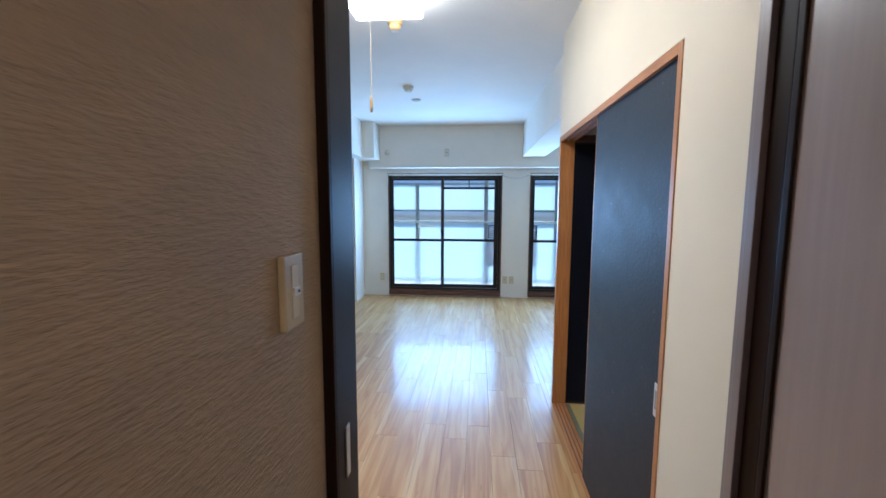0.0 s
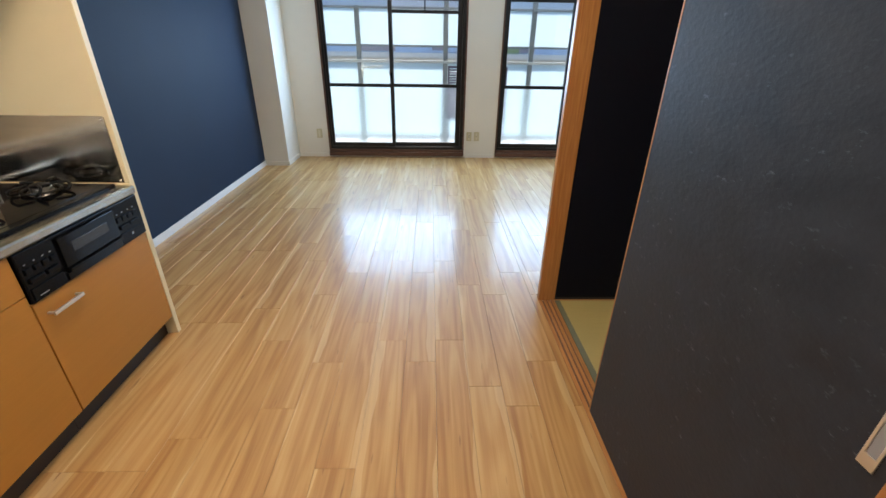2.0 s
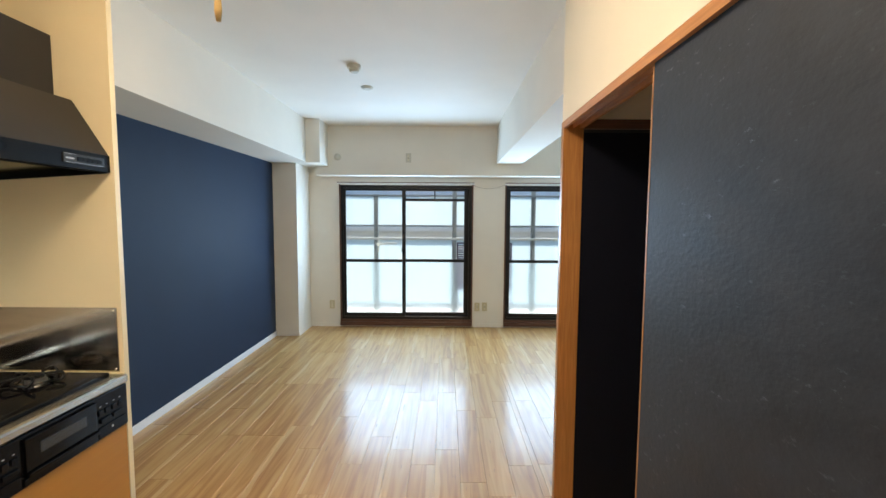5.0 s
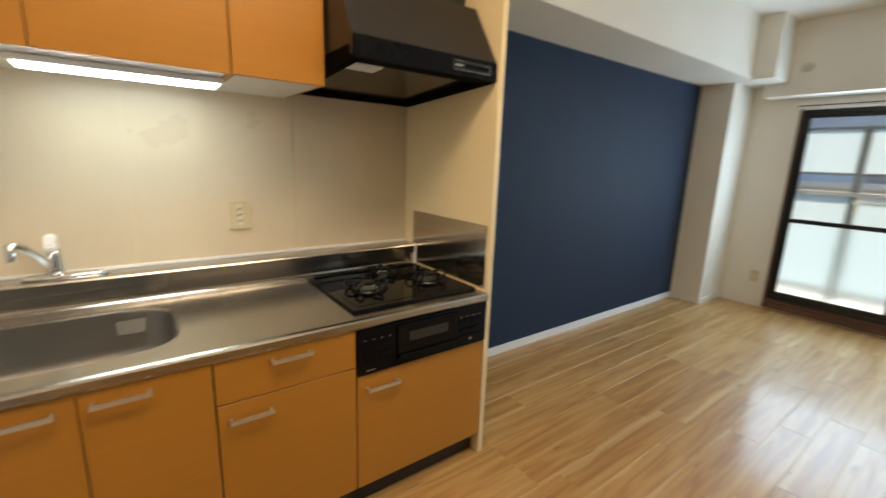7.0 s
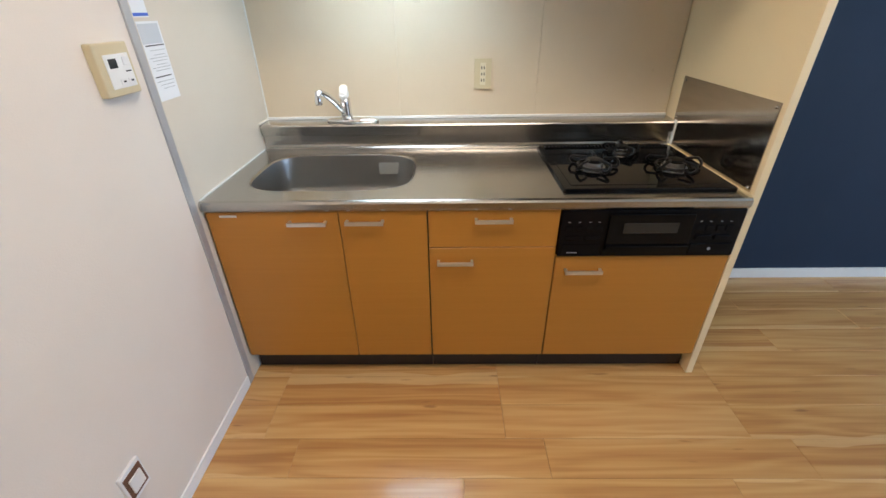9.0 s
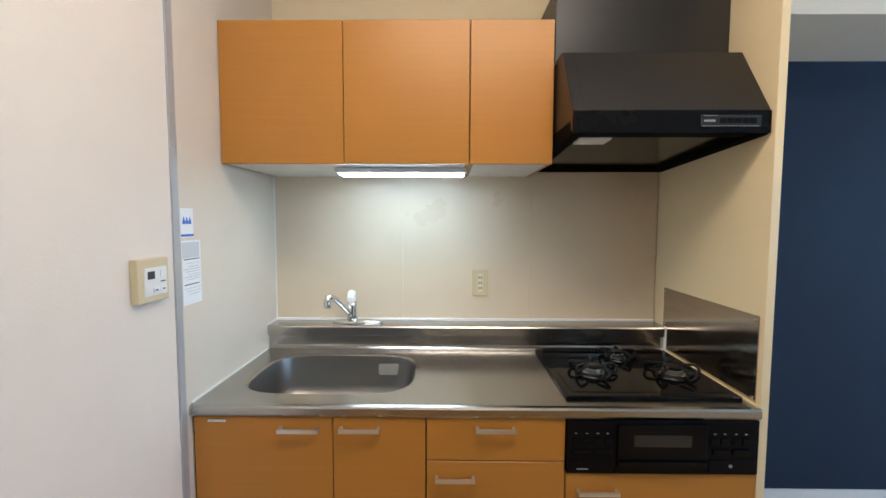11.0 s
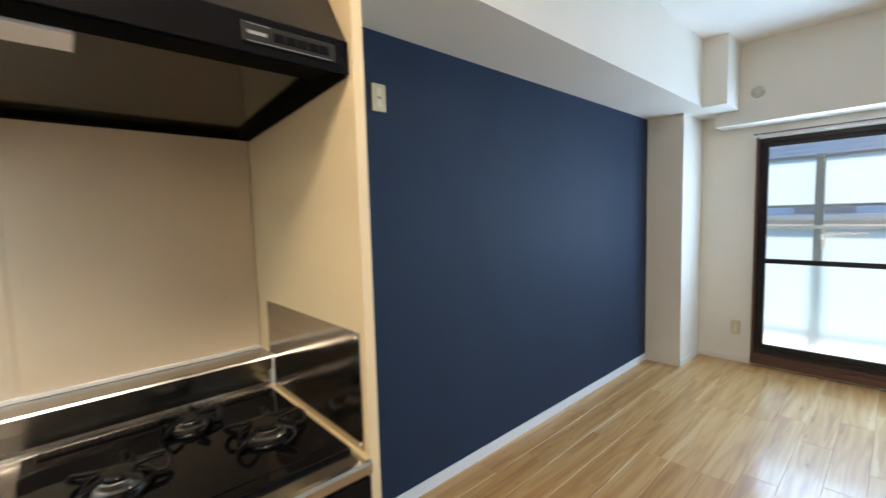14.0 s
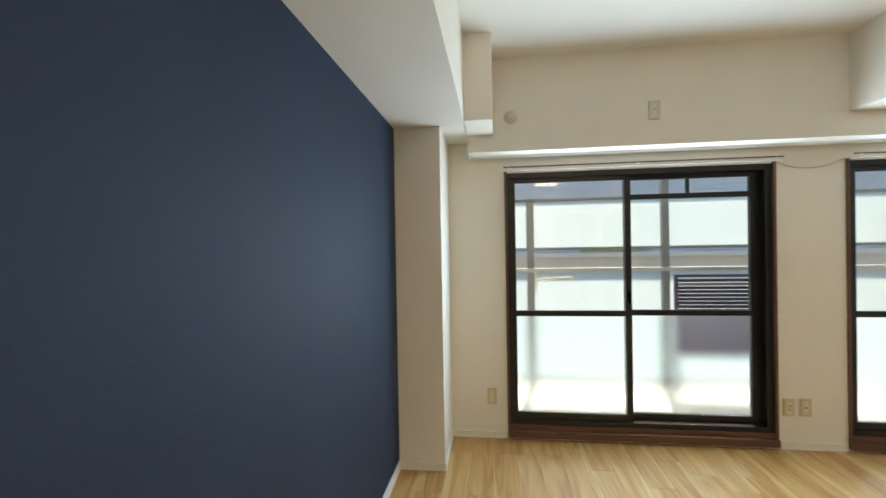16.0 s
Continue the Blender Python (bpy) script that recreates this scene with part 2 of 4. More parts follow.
M_under = surface("white_cabinet_underside", (0.72, 0.72, 0.70), 0.5, relief=0.03)
M_fusuma = surface("slate_navy_door_paper", (0.023, 0.027, 0.036), 0.55, scale=(1, 1, 1.6), fine=48, large=7, relief=0.55, vary=0.30, rough_vary=0.14, spec=0.35)
# navy door paper with the unlit tatami room's shade put into its colour
M_fusuma_shaded = surface("shaded_navy_panel", (0.006, 0.007, 0.014), 0.7, fine=120, relief=0.2, spec=0.15)
M_tatami = surface("tatami_straw", (0.52, 0.42, 0.16), 0.65, scale=(1, 120, 1), fine=6, relief=0.5, vary=0.07)
M_tatamiedge = surface("green_tatami_border", (0.17, 0.18, 0.12), 0.7, fine=200, relief=0.3)
M_concrete = surface("pale_balcony_concrete", (0.78, 0.77, 0.74), 0.8, fine=60, relief=0.4, vary=0.1)
M_outwall = surface("white_render", (0.75, 0.74, 0.72), 0.85, fine=80, relief=0.4)
M_rail = surface("light_grey_rail_metal", (0.30, 0.33, 0.36), 0.45, metal=0.2, relief=0.03)
# rail metal with sunlight painted in as a paler colour
M_sunlit_rail = surface("sunlit_handrail_metal", (0.66, 0.67, 0.68), 0.4, metal=0.1, relief=0.03)
M_siding = surface("pale_blue_siding", (0.58, 0.66, 0.78), 0.7, relief=0.1)
M_facade = surface("pale_facade", (0.76, 0.73, 0.69), 0.8, relief=0.2)
M_facade_dark = surface("brown_grey_facade", (0.42, 0.36, 0.38), 0.8, relief=0.2)
M_fence = surface("sage_green_paint", (0.34, 0.42, 0.20), 0.6, relief=0.1)
M_louvre = surface("violet_grey_louvre", (0.10, 0.08, 0.14), 0.5, relief=0.05)
M_bounce_ground = surface("pale_bounce_ground", (0.36, 0.35, 0.33), 0.9, fine=60, relief=0.4)
M_amber = surface("amber_plastic", (0.62, 0.42, 0.16), 0.35, relief=0)
M_beige = surface("beige_detector_plastic", (0.60, 0.56, 0.46), 0.45, relief=0)
M_glass = clear_glass("window_glass")
M_frost = frosted_glass("frosted_window_glass", 0.42, (0.92, 0.97, 0.97), 0.0)
M_screen = frosted_glass("frosted_balcony_screen", 0.5, (0.76, 0.85, 0.88), 0.5)
M_lamp = emitter("lamp_diffuser", (1.0, 0.85, 0.64), 9.0)
# glow of the assumed hall lamp, which stays out of view
M_hall_lamp = emitter("hall_lamp_shade", (1.0, 0.74, 0.46), 22.0)
M_tube = emitter("kitchen_tube_diffuser", (0.72, 0.91, 1.0), 14.0)


def fibre_paper(m, col, amount):
    """Pale short fibres pressed into door paper."""
    nt = m.node_tree
    b = nt.nodes["Principled BSDF"]
    n = noise_tex(nt, mapping(nt, (1, 26, 60)), 1.0, 5, 0.7)
    big = noise_tex(nt, mapping(nt, (1, 5, 5)), 1.0, 2)
    k = nt.nodes.new("ShaderNodeMath")
    k.operation = 'MULTIPLY'
    nt.links.new(ramp(nt, n, [(0.60, (0, 0, 0)), (0.70, (1, 1, 1))]), k.inputs[0])
    nt.links.new(ramp(nt, big, [(0.45, (0, 0, 0)), (0.65, (amount, amount, amount))]), k.inputs[1])
    mx = nt.nodes.new("ShaderNodeMix")
    mx.data_type = 'RGBA'
    old = b.inputs["Base Color"].links[0].from_socket
    nt.links.new(k.outputs[0], mx.inputs[0])
    nt.links.new(old, mx.inputs[6])
    mx.inputs[7].default_value = (*col, 1)
    nt.links.new(mx.outputs[2], b.inputs["Base Color"])


fibre_paper(M_fusuma, (0.14, 0.165, 0.19), 0.8)


# ---- mesh helpers ----
def thing(name, at, label, category, group="", kind=""):
    e = new(name)
    e.location = at
    e.empty_display_size = 0.05
    tagged(e, label, category, group, kind)
    e["at"] = at
    return e


def origin(ob):
    p = Vector((0, 0, 0))
    while ob:
        p += ob.location
        ob = ob.parent
    return p


def part(name, bm, material, parent=None, label="", smooth=False):
    """One mesh object, written in world places, under its thing or part."""
    bmesh.ops.recalc_face_normals(bm, faces=bm.faces)
    if parent is not None:
        bmesh.ops.translate(bm, verts=bm.verts, vec=-origin(parent))
    me = bpy.data.meshes.new(name)
    if smooth:
        for f in bm.faces:
            f.smooth = True
    bm.to_mesh(me)
    bm.free()
    me.materials.append(material)
    ob = new(name, me)
    if parent is not None:
        ob.parent = parent
    if label:
        ob["label"] = label
    return ob


def box(x0, x1, y0, y1, z0, z1, bevel=0.0, seg=2, bm=None):
    b = bmesh.new()
    bmesh.ops.create_cube(b, size=1)
    for v in b.verts:
        v.co = Vector(((x0 + x1) / 2 + v.co.x * (x1 - x0), (y0 + y1) / 2 + v.co.y * (y1 - y0), (z0 + z1) / 2 + v.co.z * (z1 - z0)))
    if bevel:
        bmesh.ops.bevel(b, geom=list(b.edges), offset=bevel, segments=seg, affect='EDGES', profile=0.6)
    return b if bm is None else join(bm, b)


def join(bm, b):
    me = bpy.data.meshes.new("scratch")
    b.to_mesh(me)
    b.free()
    bm.from_mesh(me)
    bpy.data.meshes.remove(me)
    return bm


def boxes(*dims, bevel=0.0):
    bm = bmesh.new()
    for d in dims:
        box(*d, bevel=bevel, bm=bm)
    return bm


def prism(profile, axis, a, b, bevel=0.0):
    """A profile of 2D points drawn out along an axis from a to b. Axis y: points are (x, z); axis x: (y, z); axis z: (x, y)."""
    bm = bmesh.new()
    put = {"x": lambda p, s: (s, p[0], p[1]), "y": lambda p, s: (p[0], s, p[1]), "z": lambda p, s: (p[0], p[1], s)}[axis]
    lo = [bm.verts.new(put(p, a)) for p in profile]
    hi = [bm.verts.new(put(p, b)) for p in profile]
    n = len(profile)
    bm.faces.new(lo)
    bm.faces.new(hi[::-1])
    for k in range(n):
        bm.faces.new((lo[k], lo[(k + 1) % n], hi[(k + 1) % n], hi[k]))
    if bevel:
        bmesh.ops.recalc_face_normals(bm, faces=bm.faces)
        bmesh.ops.bevel(bm, geom=list(bm.edges), offset=bevel, segments=2, affect='EDGES')
    return bm


def lathe(profile, centre, axis="z", n=24):
    """Rings of (radius, height) round an axis through centre."""
    bm = bmesh.new()
    rings = []
    for r, h in profile:
        ring = []
        for k in range(n):
            a = 2 * math.pi * k / n
            c, s = r * math.cos(a), r * math.sin(a)
            p = {"z": (c, s, h), "y": (c, h, s), "x": (h, c, s)}[axis]
            ring.append(bm.verts.new(Vector(centre) + Vector(p)))
        rings.append(ring)
    for a, b in zip(rings, rings[1:]):
        for k in range(n):
            bm.faces.new((a[k], a[(k + 1) % n], b[(k + 1) % n], b[k]))
    bm.faces.new(rings[0])
    bm.faces.new(rings[-1])
    return bm


def tube(points, r, n=8, bm=None):
    """A round bar along points; r may be one radius or one for each point."""
    b = bmesh.new() if bm is None else bm
    pts = [Vector(p) for p in points]
    rings = []
    for k, p in enumerate(pts):
        d = (pts[min(k + 1, len(pts) - 1)] - pts[max(k - 1, 0)]).normalized()
        u = d.orthogonal().normalized() if k == 0 else (u - d * u.dot(d)).normalized()
        w = d.cross(u)
        rk = r[k] if isinstance(r, (list, tuple)) else r
        rings.append([b.verts.new(p + rk * (math.cos(2 * math.pi * j / n) * u + math.sin(2 * math.pi * j / n) * w)) for j in range(n)])
    for a, c in zip(rings, rings[1:]):
        for j in range(n):
            b.faces.new((a[j], a[(j + 1) % n], c[(j + 1) % n], c[j]))
    b.faces.new(rings[0])
    b.faces.new(rings[-1][::-1])
    return b


def structure(name, bm, material, label, category, smooth=False):
    return tagged(part(name, bm, material, smooth=smooth), label, category, kind="structure")


# ---- the rooms ----
CEIL = 2.735
XW, YS, YN, XE = -2.105, 1.045, 6.92, 3.30      # inner faces: west, south, north, east
XD = 0.68                                       # kitchen side of the wall with the sliding door
W1, W2 = (-1.375, 0.453), (0.920, 2.748)        # window openings across x
WZ0, WZ1 = 0.02, 1.985

structure("subfloor", box(XW - 0.15, XE + 0.15, 0.90, YN + 0.15, -0.20, -0.012), M_concrete, "concrete slab under the wooden floor", "floor")
structure("ceiling", box(XW - 0.15, XE + 0.15, 0.94, YN + 0.15, CEIL, CEIL + 0.15), M_ceiling, "plain white papered ceiling", "ceiling")
structure("wall_west", box(XW - 0.15, XW, 0.94, 2.955, -0.012, CEIL), M_kwall, "cream papered wall behind the kitchen", "wall")
structure("wall_navy", box(XW - 0.15, XW, 2.955, YN + 0.15, -0.012, CEIL), M_navy, "dark navy blue papered accent wall", "wall")
structure("wall_north", boxes(
    (XW, W1[0], YN, YN + 0.15, -0.012, CEIL), (W1[1], W2[0], YN, YN + 0.15, -0.012, CEIL), (W2[1], XE, YN, YN + 0.15, -0.012, CEIL),
    (W1[0], W1[1], YN, YN + 0.15, WZ1, CEIL), (W2[0], W2[1], YN, YN + 0.15, WZ1, CEIL),
    (W1[0], W1[1], YN, YN + 0.15, -0.012, WZ0), (W2[0], W2[1], YN, YN + 0.15, -0.012, WZ0)), M_wall, "white papered wall with two balcony windows", "wall")
structure("wall_east", box(XE, XE + 0.15, 0.94, YN + 0.15, -0.012, CEIL), M_wall, "plain white papered wall", "wall")
structure("wall_south", boxes((XW, -0.225, 0.93, YS, -0.012, CEIL), (-0.225, XD, 0.93, YS, 2.03, CEIL), (0.665, XE, 0.93, YS, -0.012, CEIL)), M_southwall,
          "white papered wall with the hall doorway", "wall")
structure("wall_sliding_door", boxes((XD, XD + 0.096, YS, 1.428, -0.012, CEIL), (XD, XD + 0.096, 1.428, 3.285, 2.03, CEIL)), M_doorwall, "cream papered wall above and beside sliding door", "wall")
structure("wall_partition", boxes((XD + 0.096, XE, 3.245, 3.325, 2.035, CEIL), (2.56, XE, 3.245, 3.325, -0.012, 2.035)), M_wall, "papered partition wall between tatami room and living room", "wall")
structure("wall_column", box(XW, -1.805, 6.42, YN, -0.012, 2.218), M_wall, "white papered corner column", "column")
structure("beam_west", box(XW, -1.64, 2.972, YN, 2.218, CEIL), M_wall, "white papered beam above the navy wall", "beam")
structure("beam_north", box(-1.64, XE, 6.675, YN, 2.095, CEIL), M_wall, "white papered beam above the windows", "beam")
structure("beam_middle", box(0.752, 1.08, 3.325, 6.675, 2.25, CEIL), M_wall, "white papered ceiling beam beside the windows", "beam")
structure("beam_stub", box(-1.64, -1.466, 6.305, 6.675, 2.21, CEIL), M_wall, "short boxed white papered pipe casing", "beam")
structure("baseboard_west", box(XW, XW + 0.010, 2.972, 6.42, 0.0, 0.062, 0.002), M_base, "white skirting board along the navy wall", "skirting board")
structure("baseboard_column", boxes((XW + 0.012, -1.803, 6.412, 6.42, 0, 0.05), (-1.805, -1.797, 6.412, YN - 0.01, 0, 0.05)), M_wall, "white skirting board round the column", "skirting board")
structure("baseboard_north", boxes((-1.797, W1[0] - 0.02, YN - 0.009, YN, 0, 0.05), (W1[1] + 0.02, W2[0] - 0.02, YN - 0.009, YN, 0, 0.05)), M_wall, "white skirting board under the windows", "skirting board")
structure("baseboard_south", box(-1.30, -0.30, YS, YS + 0.008, 0, 0.05, 0.002), M_base, "white skirting board beside the hall doorway", "skirting board")

# hall
structure("hall_floor", box(-0.42, 0.95, -1.60, 0.93, -0.20, 0.0), M_toe, "dark hall floor", "floor")
structure("hall_ceiling", box(-0.42, 0.95, -1.60, 0.93, 2.35, 2.47), M_ceiling, "white hall ceiling", "ceiling")
structure("wall_hall_west", box(-0.42, -0.225, -1.60, 0.93, 0.0, 2.35), M_hall, "hall wall in beige horizontally streaked wallpaper", "wall")
structure("wall_hall_east", box(0.80, 0.95, -1.60, 0.93, 0.0, 2.35), M_hall, "hall wall in beige horizontally streaked wallpaper", "wall")
structure("wall_hall_south", box(-0.42, 0.95, -1.75, -1.60, 0.0, 2.35), M_hall, "hall end wall in beige wallpaper", "wall")

frame_root = thing("door_frame", (0.22, 0.98, 0), "dark brown wooden frame of the hall doorway", "door frame", kind="structure")
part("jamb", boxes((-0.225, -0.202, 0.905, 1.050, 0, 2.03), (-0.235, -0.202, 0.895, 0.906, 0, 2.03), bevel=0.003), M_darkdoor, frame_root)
# right jamb is painted paler as if lit; the rebate stays dark brown
part("jamb", boxes((0.604, 0.665, 0.930, 0.955, 0, 2.03), (0.655, 0.665, 0.955, 1.050, 0, 2.03), bevel=0.002), M_jamb_lit, frame_root)
part("rebate", box(0.616, 0.700, 0.880, 0.929, 0, 2.03, 0.002), M_darkdoor, frame_root)
part("head", box(-0.225, 0.665, 0.905, 1.06, 2.03, 2.07, 0.003), M_darkdoor, frame_root)
part("strike_plate", box(-0.2025, -0.199, 0.955, 0.980, 0.93, 1.05, 0.001), M_satin, frame_root, "steel strike plate")
door = thing("hall_door", (0.65, 0.85, 0), "dark brown wooden hall door, standing open", "door", kind="structure")
# reflected sheen is painted into the leaf's pale colour
part("leaf", box(0.576, 0.612, 0.02, 0.815, 0.01, 2.00, 0.004), M_leaf_sheen, door)
part("edge_strip", boxes((0.570, 0.576, 0.797, 0.812, 0.02, 2.0), bevel=0.002), M_darkdoor, door)
for zz in (0.25, 1.05, 1.80):
    part("hinge", lathe([(0.007, zz - 0.05), (0.007, zz + 0.05)], (0.604, 0.83, 0), n=10), M_satin, door)
part("door_handle", join(tube([(0.576, 0.09, 1.0), (0.521, 0.09, 1.0), (0.516, 0.10, 1.0), (0.516, 0.21, 1.0)], 0.009, 10), lathe([(0.026, 0.566), (0.026, 0.576)], (0, 0.09, 1.0), "x", 20)), M_satin, door, "satin lever handle")


def wall_plate(name, at, w, h, normal, label, category, rows=1, slots=True, mat=M_cream, group="", rocker=False):
    """A cover plate on a wall with its face towards normal ('+x', '+y', '-y')."""
    root = thing(name, at, label, category, group)
    x, y, z = at
    t = 0.012
    dims = {"+x": (x, x + t, y - w / 2, y + w / 2), "+y": (x - w / 2, x + w / 2, y, y + t), "-y": (x - w / 2, x + w / 2, y - t, y)}[normal]
    part("plate", box(*dims, z - h / 2, z + h / 2, 0.003, 3), mat, root)
    d = {"+x": lambda a, b, c, e, q, s: (x + a, x + b, y + c, y + e, z + q, z + s), "+y": lambda a, b, c, e, q, s: (x + c, x + e, y + a, y + b, z + q, z + s),
         "-y": lambda a, b, c, e, q, s: (x + c, x + e, y - b, y - a, z + q, z + s)}[normal]
    part("insert", box(*d(t - 0.002, t + 0.0015, -0.012, 0.012, -h * 0.36, h * 0.36), 0.0008), M_insert, root)
    if rocker:
        part("rocker", box(*d(t, t + 0.005, -0.011, 0.011, -h * 0.06, h * 0.06), 0.001), M_whiteplastic, root)
        part("pilot", box(*d(t + 0.004, t + 0.006, 0.002, 0.007, -0.002, 0.002)), M_slot, root)
    elif slots:
        for k in range(rows):
            zc = (k - (rows - 1) / 2) * 0.026
            for s in (-0.0055, 0.0055):
                part("slot", box(*d(t + 0.001, t + 0.0022, s - 0.0021, s + 0.0021, zc - 0.006, zc + 0.006)), M_slot, root)
    return root


# assumed lamp behind the camera's start, added to brighten the hall
hl = thing("added_hall_lamp", (0.27, -0.75, 2.35), "unseen round hall ceiling lamp, added to light the hall", "ceiling lamp")
part("base", lathe([(0.12, 0), (0.12, -0.02)], (0.27, -0.75, 2.35), n=32), M_whiteplastic, hl)
part("shade", lathe([(0.115, -0.02), (0.11, -0.05), (0.08, -0.075), (0.03, -0.085)], (0.27, -0.75, 2.35), n=32), M_hall_lamp, hl, smooth=True)

wall_plate("light_switch", (-0.225, 0.752, 1.402), 0.068, 0.122, "+x", "cream plastic light switch on the hall wall", "light switch", rocker=True)


# ---- windows ----
def balcony_window(name, x0, x1, label):
    root = thing(name, ((x0 + x1) / 2, 6.95, WZ0), label, "window", "balcony windows", "structure")
    zb, zt = 0.105, 1.985
    w = x1 - x0
    part("window_sill", boxes((x0 - 0.012, x1 + 0.012, 6.885, 7.07, WZ0, 0.072), (x0, x1, 6.915, 7.07, 0.072, zb), bevel=0.003), M_sill, root, "brown painted timber sill")
    part("casing", box(x0 - 0.014, x0 + 0.004, 6.905, 7.06, 0.072, zt + 0.01, 0.002), M_sill, root)
    part("casing", box(x1 - 0.004, x1 + 0.014, 6.905, 7.06, 0.072, zt + 0.01, 0.002), M_sill, root)
    part("window_frame", boxes((x0 + 0.004, x0 + 0.034, 6.93, 7.05, zb, zt), (x1 - 0.045, x1 - 0.004, 6.93, 7.05, zb, zt), (x0 + 0.034, x1 - 0.045, 6.93, 7.05, zt - 0.04, zt),
                               (x0 + 0.034, x1 - 0.045, 6.93, 7.05, zb, zb + 0.035), bevel=0.002), M_alu, root)
    mid = x0 + 0.875
    for side in (0, 1):
        a, b = ((x0 + 0.034, mid + 0.02), (mid - 0.015, x1 - 0.045))[side]
        y0 = (6.945, 6.99)[side]
        y1 = y0 + 0.034
        sl, sr = ((0.032, 0.042), (0.04, 0.062))[side]
        s = part("sash", boxes((a, a + sl, y0, y1, zb + 0.037, zt - 0.042), (b - sr, b, y0, y1, zb + 0.037, zt - 0.042), (a + sl, b - sr, y0, y1, zb + 0.037, zb + 0.085),
                               (a + sl, b - sr, y0, y1, zt - 0.075, zt - 0.042), (a + sl, b - sr, y0, y1, 0.912, 0.952), bevel=0.002), M_alu, root)
        ym = (y0 + y1) / 2
        up = part("pane", box(a + sl - 0.004, b - sr + 0.004, ym - 0.002, ym + 0.002, 0.948, zt - 0.071), M_glass, s)
        lo = part("pane", box(a + sl - 0.004, b - sr + 0.004, ym - 0.002, ym + 0.002, zb + 0.081, 0.916), M_frost, s, "frosted lower pane")
        up.visible_shadow = lo.visible_shadow = False
        if side:
            part("vent_bar", boxes((a + sl, b - sr, y0 - 0.004, y1, 1.768, 1.805), (a + sl + 0.40, a + sl + 0.416, y0, y1, 1.805, zt - 0.075), bevel=0.002), M_alu, s)
    part("crescent_lock", join(boxes((mid - 0.01, mid + 0.012, 6.925, 6.945, 1.01, 1.09), bevel=0.003), tube([(mid, 6.92, 1.05), (mid - 0.018, 6.912, 1.06), (mid - 0.022, 6.91, 1.09), (mid - 0.018, 6.91, 1.12)], 0.006, 8)), M_blackplastic, root)
    return root


balcony_window("window_1", *W1, "black aluminium sliding balcony window with frosted lower panes")
balcony_window("window_2", *W2, "black aluminium sliding balcony window beside the first one")
for x0, x1 in (W1, W2):
    rod = thing("curtain_rail", ((x0 + x1) / 2, 6.87, 2.02), "thin white and brown metal curtain rail above window", "curtain rail", "curtain rails")
    part("track", boxes((x0 - 0.03, x1 + 0.03, 6.85, 6.868, 1.992, 2.006), bevel=0.002), M_whiteplastic, rod)
    part("rod", tube([(x0 - 0.02, 6.84, 2.014), (x1 + 0.02, 6.84, 2.014)], 0.006, 8), M_sill, rod)
    for k in range(3):
        xb = x0 + 0.02 + k * (x1 - x0 - 0.04) / 2
        part("bracket", boxes((xb - 0.01, xb + 0.01, 6.835, YN, 2.005, 2.012), bevel=0.001), M_whiteplastic, rod)
wire = tube([(0.47, 6.915, 1.99), (0.53, 6.913, 1.965), (0.60, 6.913, 1.945), (0.70, 6.913, 1.94), (0.80, 6.913, 1.955), (0.90, 6.915, 2.0)], 0.0015, 6)
tagged(part("cable", wire, M_sill), "thin loose cable sagging between the two windows", "cable")

wall_plate("wall_outlet", (-1.504, YN, 0.315), 0.07, 0.12, "-y", "cream blank socket plate low on the wall", "socket", slots=False, group="window wall plates")
wall_plate("wall_outlet", (0.535, YN, 0.292), 0.07, 0.12, "-y", "cream double socket low between the windows", "socket", rows=2, group="window wall plates")
wall_plate("wall_outlet", (0.640, YN, 0.294), 0.07, 0.12, "-y", "cream aerial socket low between the windows", "socket", rows=1, group="window wall plates")
wall_plate("beam_plate", (-0.408, 6.675, 2.322), 0.07, 0.12, "-y", "beige socket plate high on the beam", "socket", rows=1, mat=M_beige)
wall_plate("navy_wall_switch", (XW, 3.510, 1.930), 0.07, 0.118, "+x", "cream socket plate high on the navy wall", "socket", rows=1)
cap = thing("vent_cap", (-1.344, 6.675, 2.33), "round beige pipe cap on the beam", "vent cap")
part("flange", lathe([(0.045, 0), (0.045, -0.006), (0.036, -0.012), (0.030, -0.013)], (-1.344, 6.675, 2.33), "y", 28), M_beige, cap, smooth=True)
part("plug", lathe([(0.026, -0.012), (0.026, -0.018), (0.018, -0.02)], (-1.344, 6.675, 2.33), "y", 24), M_beige, cap, smooth=True)


# ---- ceiling fittings ----
def detector(name, x, y, r, h, label, category, mat):
    root = thing(name, (x, y, CEIL), label, category)
    part("base", lathe([(r, 0), (r, -h * 0.4), (r * 0.92, -h * 0.5)], (x, y, CEIL), n=32), mat, root, smooth=False)
    part("cap", lathe([(r * 0.75, -h * 0.5), (r * 0.72, -h * 0.85), (r * 0.5, -h)], (x, y, CEIL), n=32), mat, root, smooth=False)
    return root


detector("smoke_detector", -0.645, 4.50, 0.055, 0.055, "beige round smoke detector on the ceiling", "smoke detector", M_beige)
detector("ceiling_rose", -0.645, 5.05, 0.055, 0.022, "flat beige round ceiling socket", "ceiling socket", M_beige)
detector("sensor_dome", -0.47, 2.93, 0.05, 0.07, "amber round ceiling fitting beside the lamp", "ceiling fitting", M_amber)

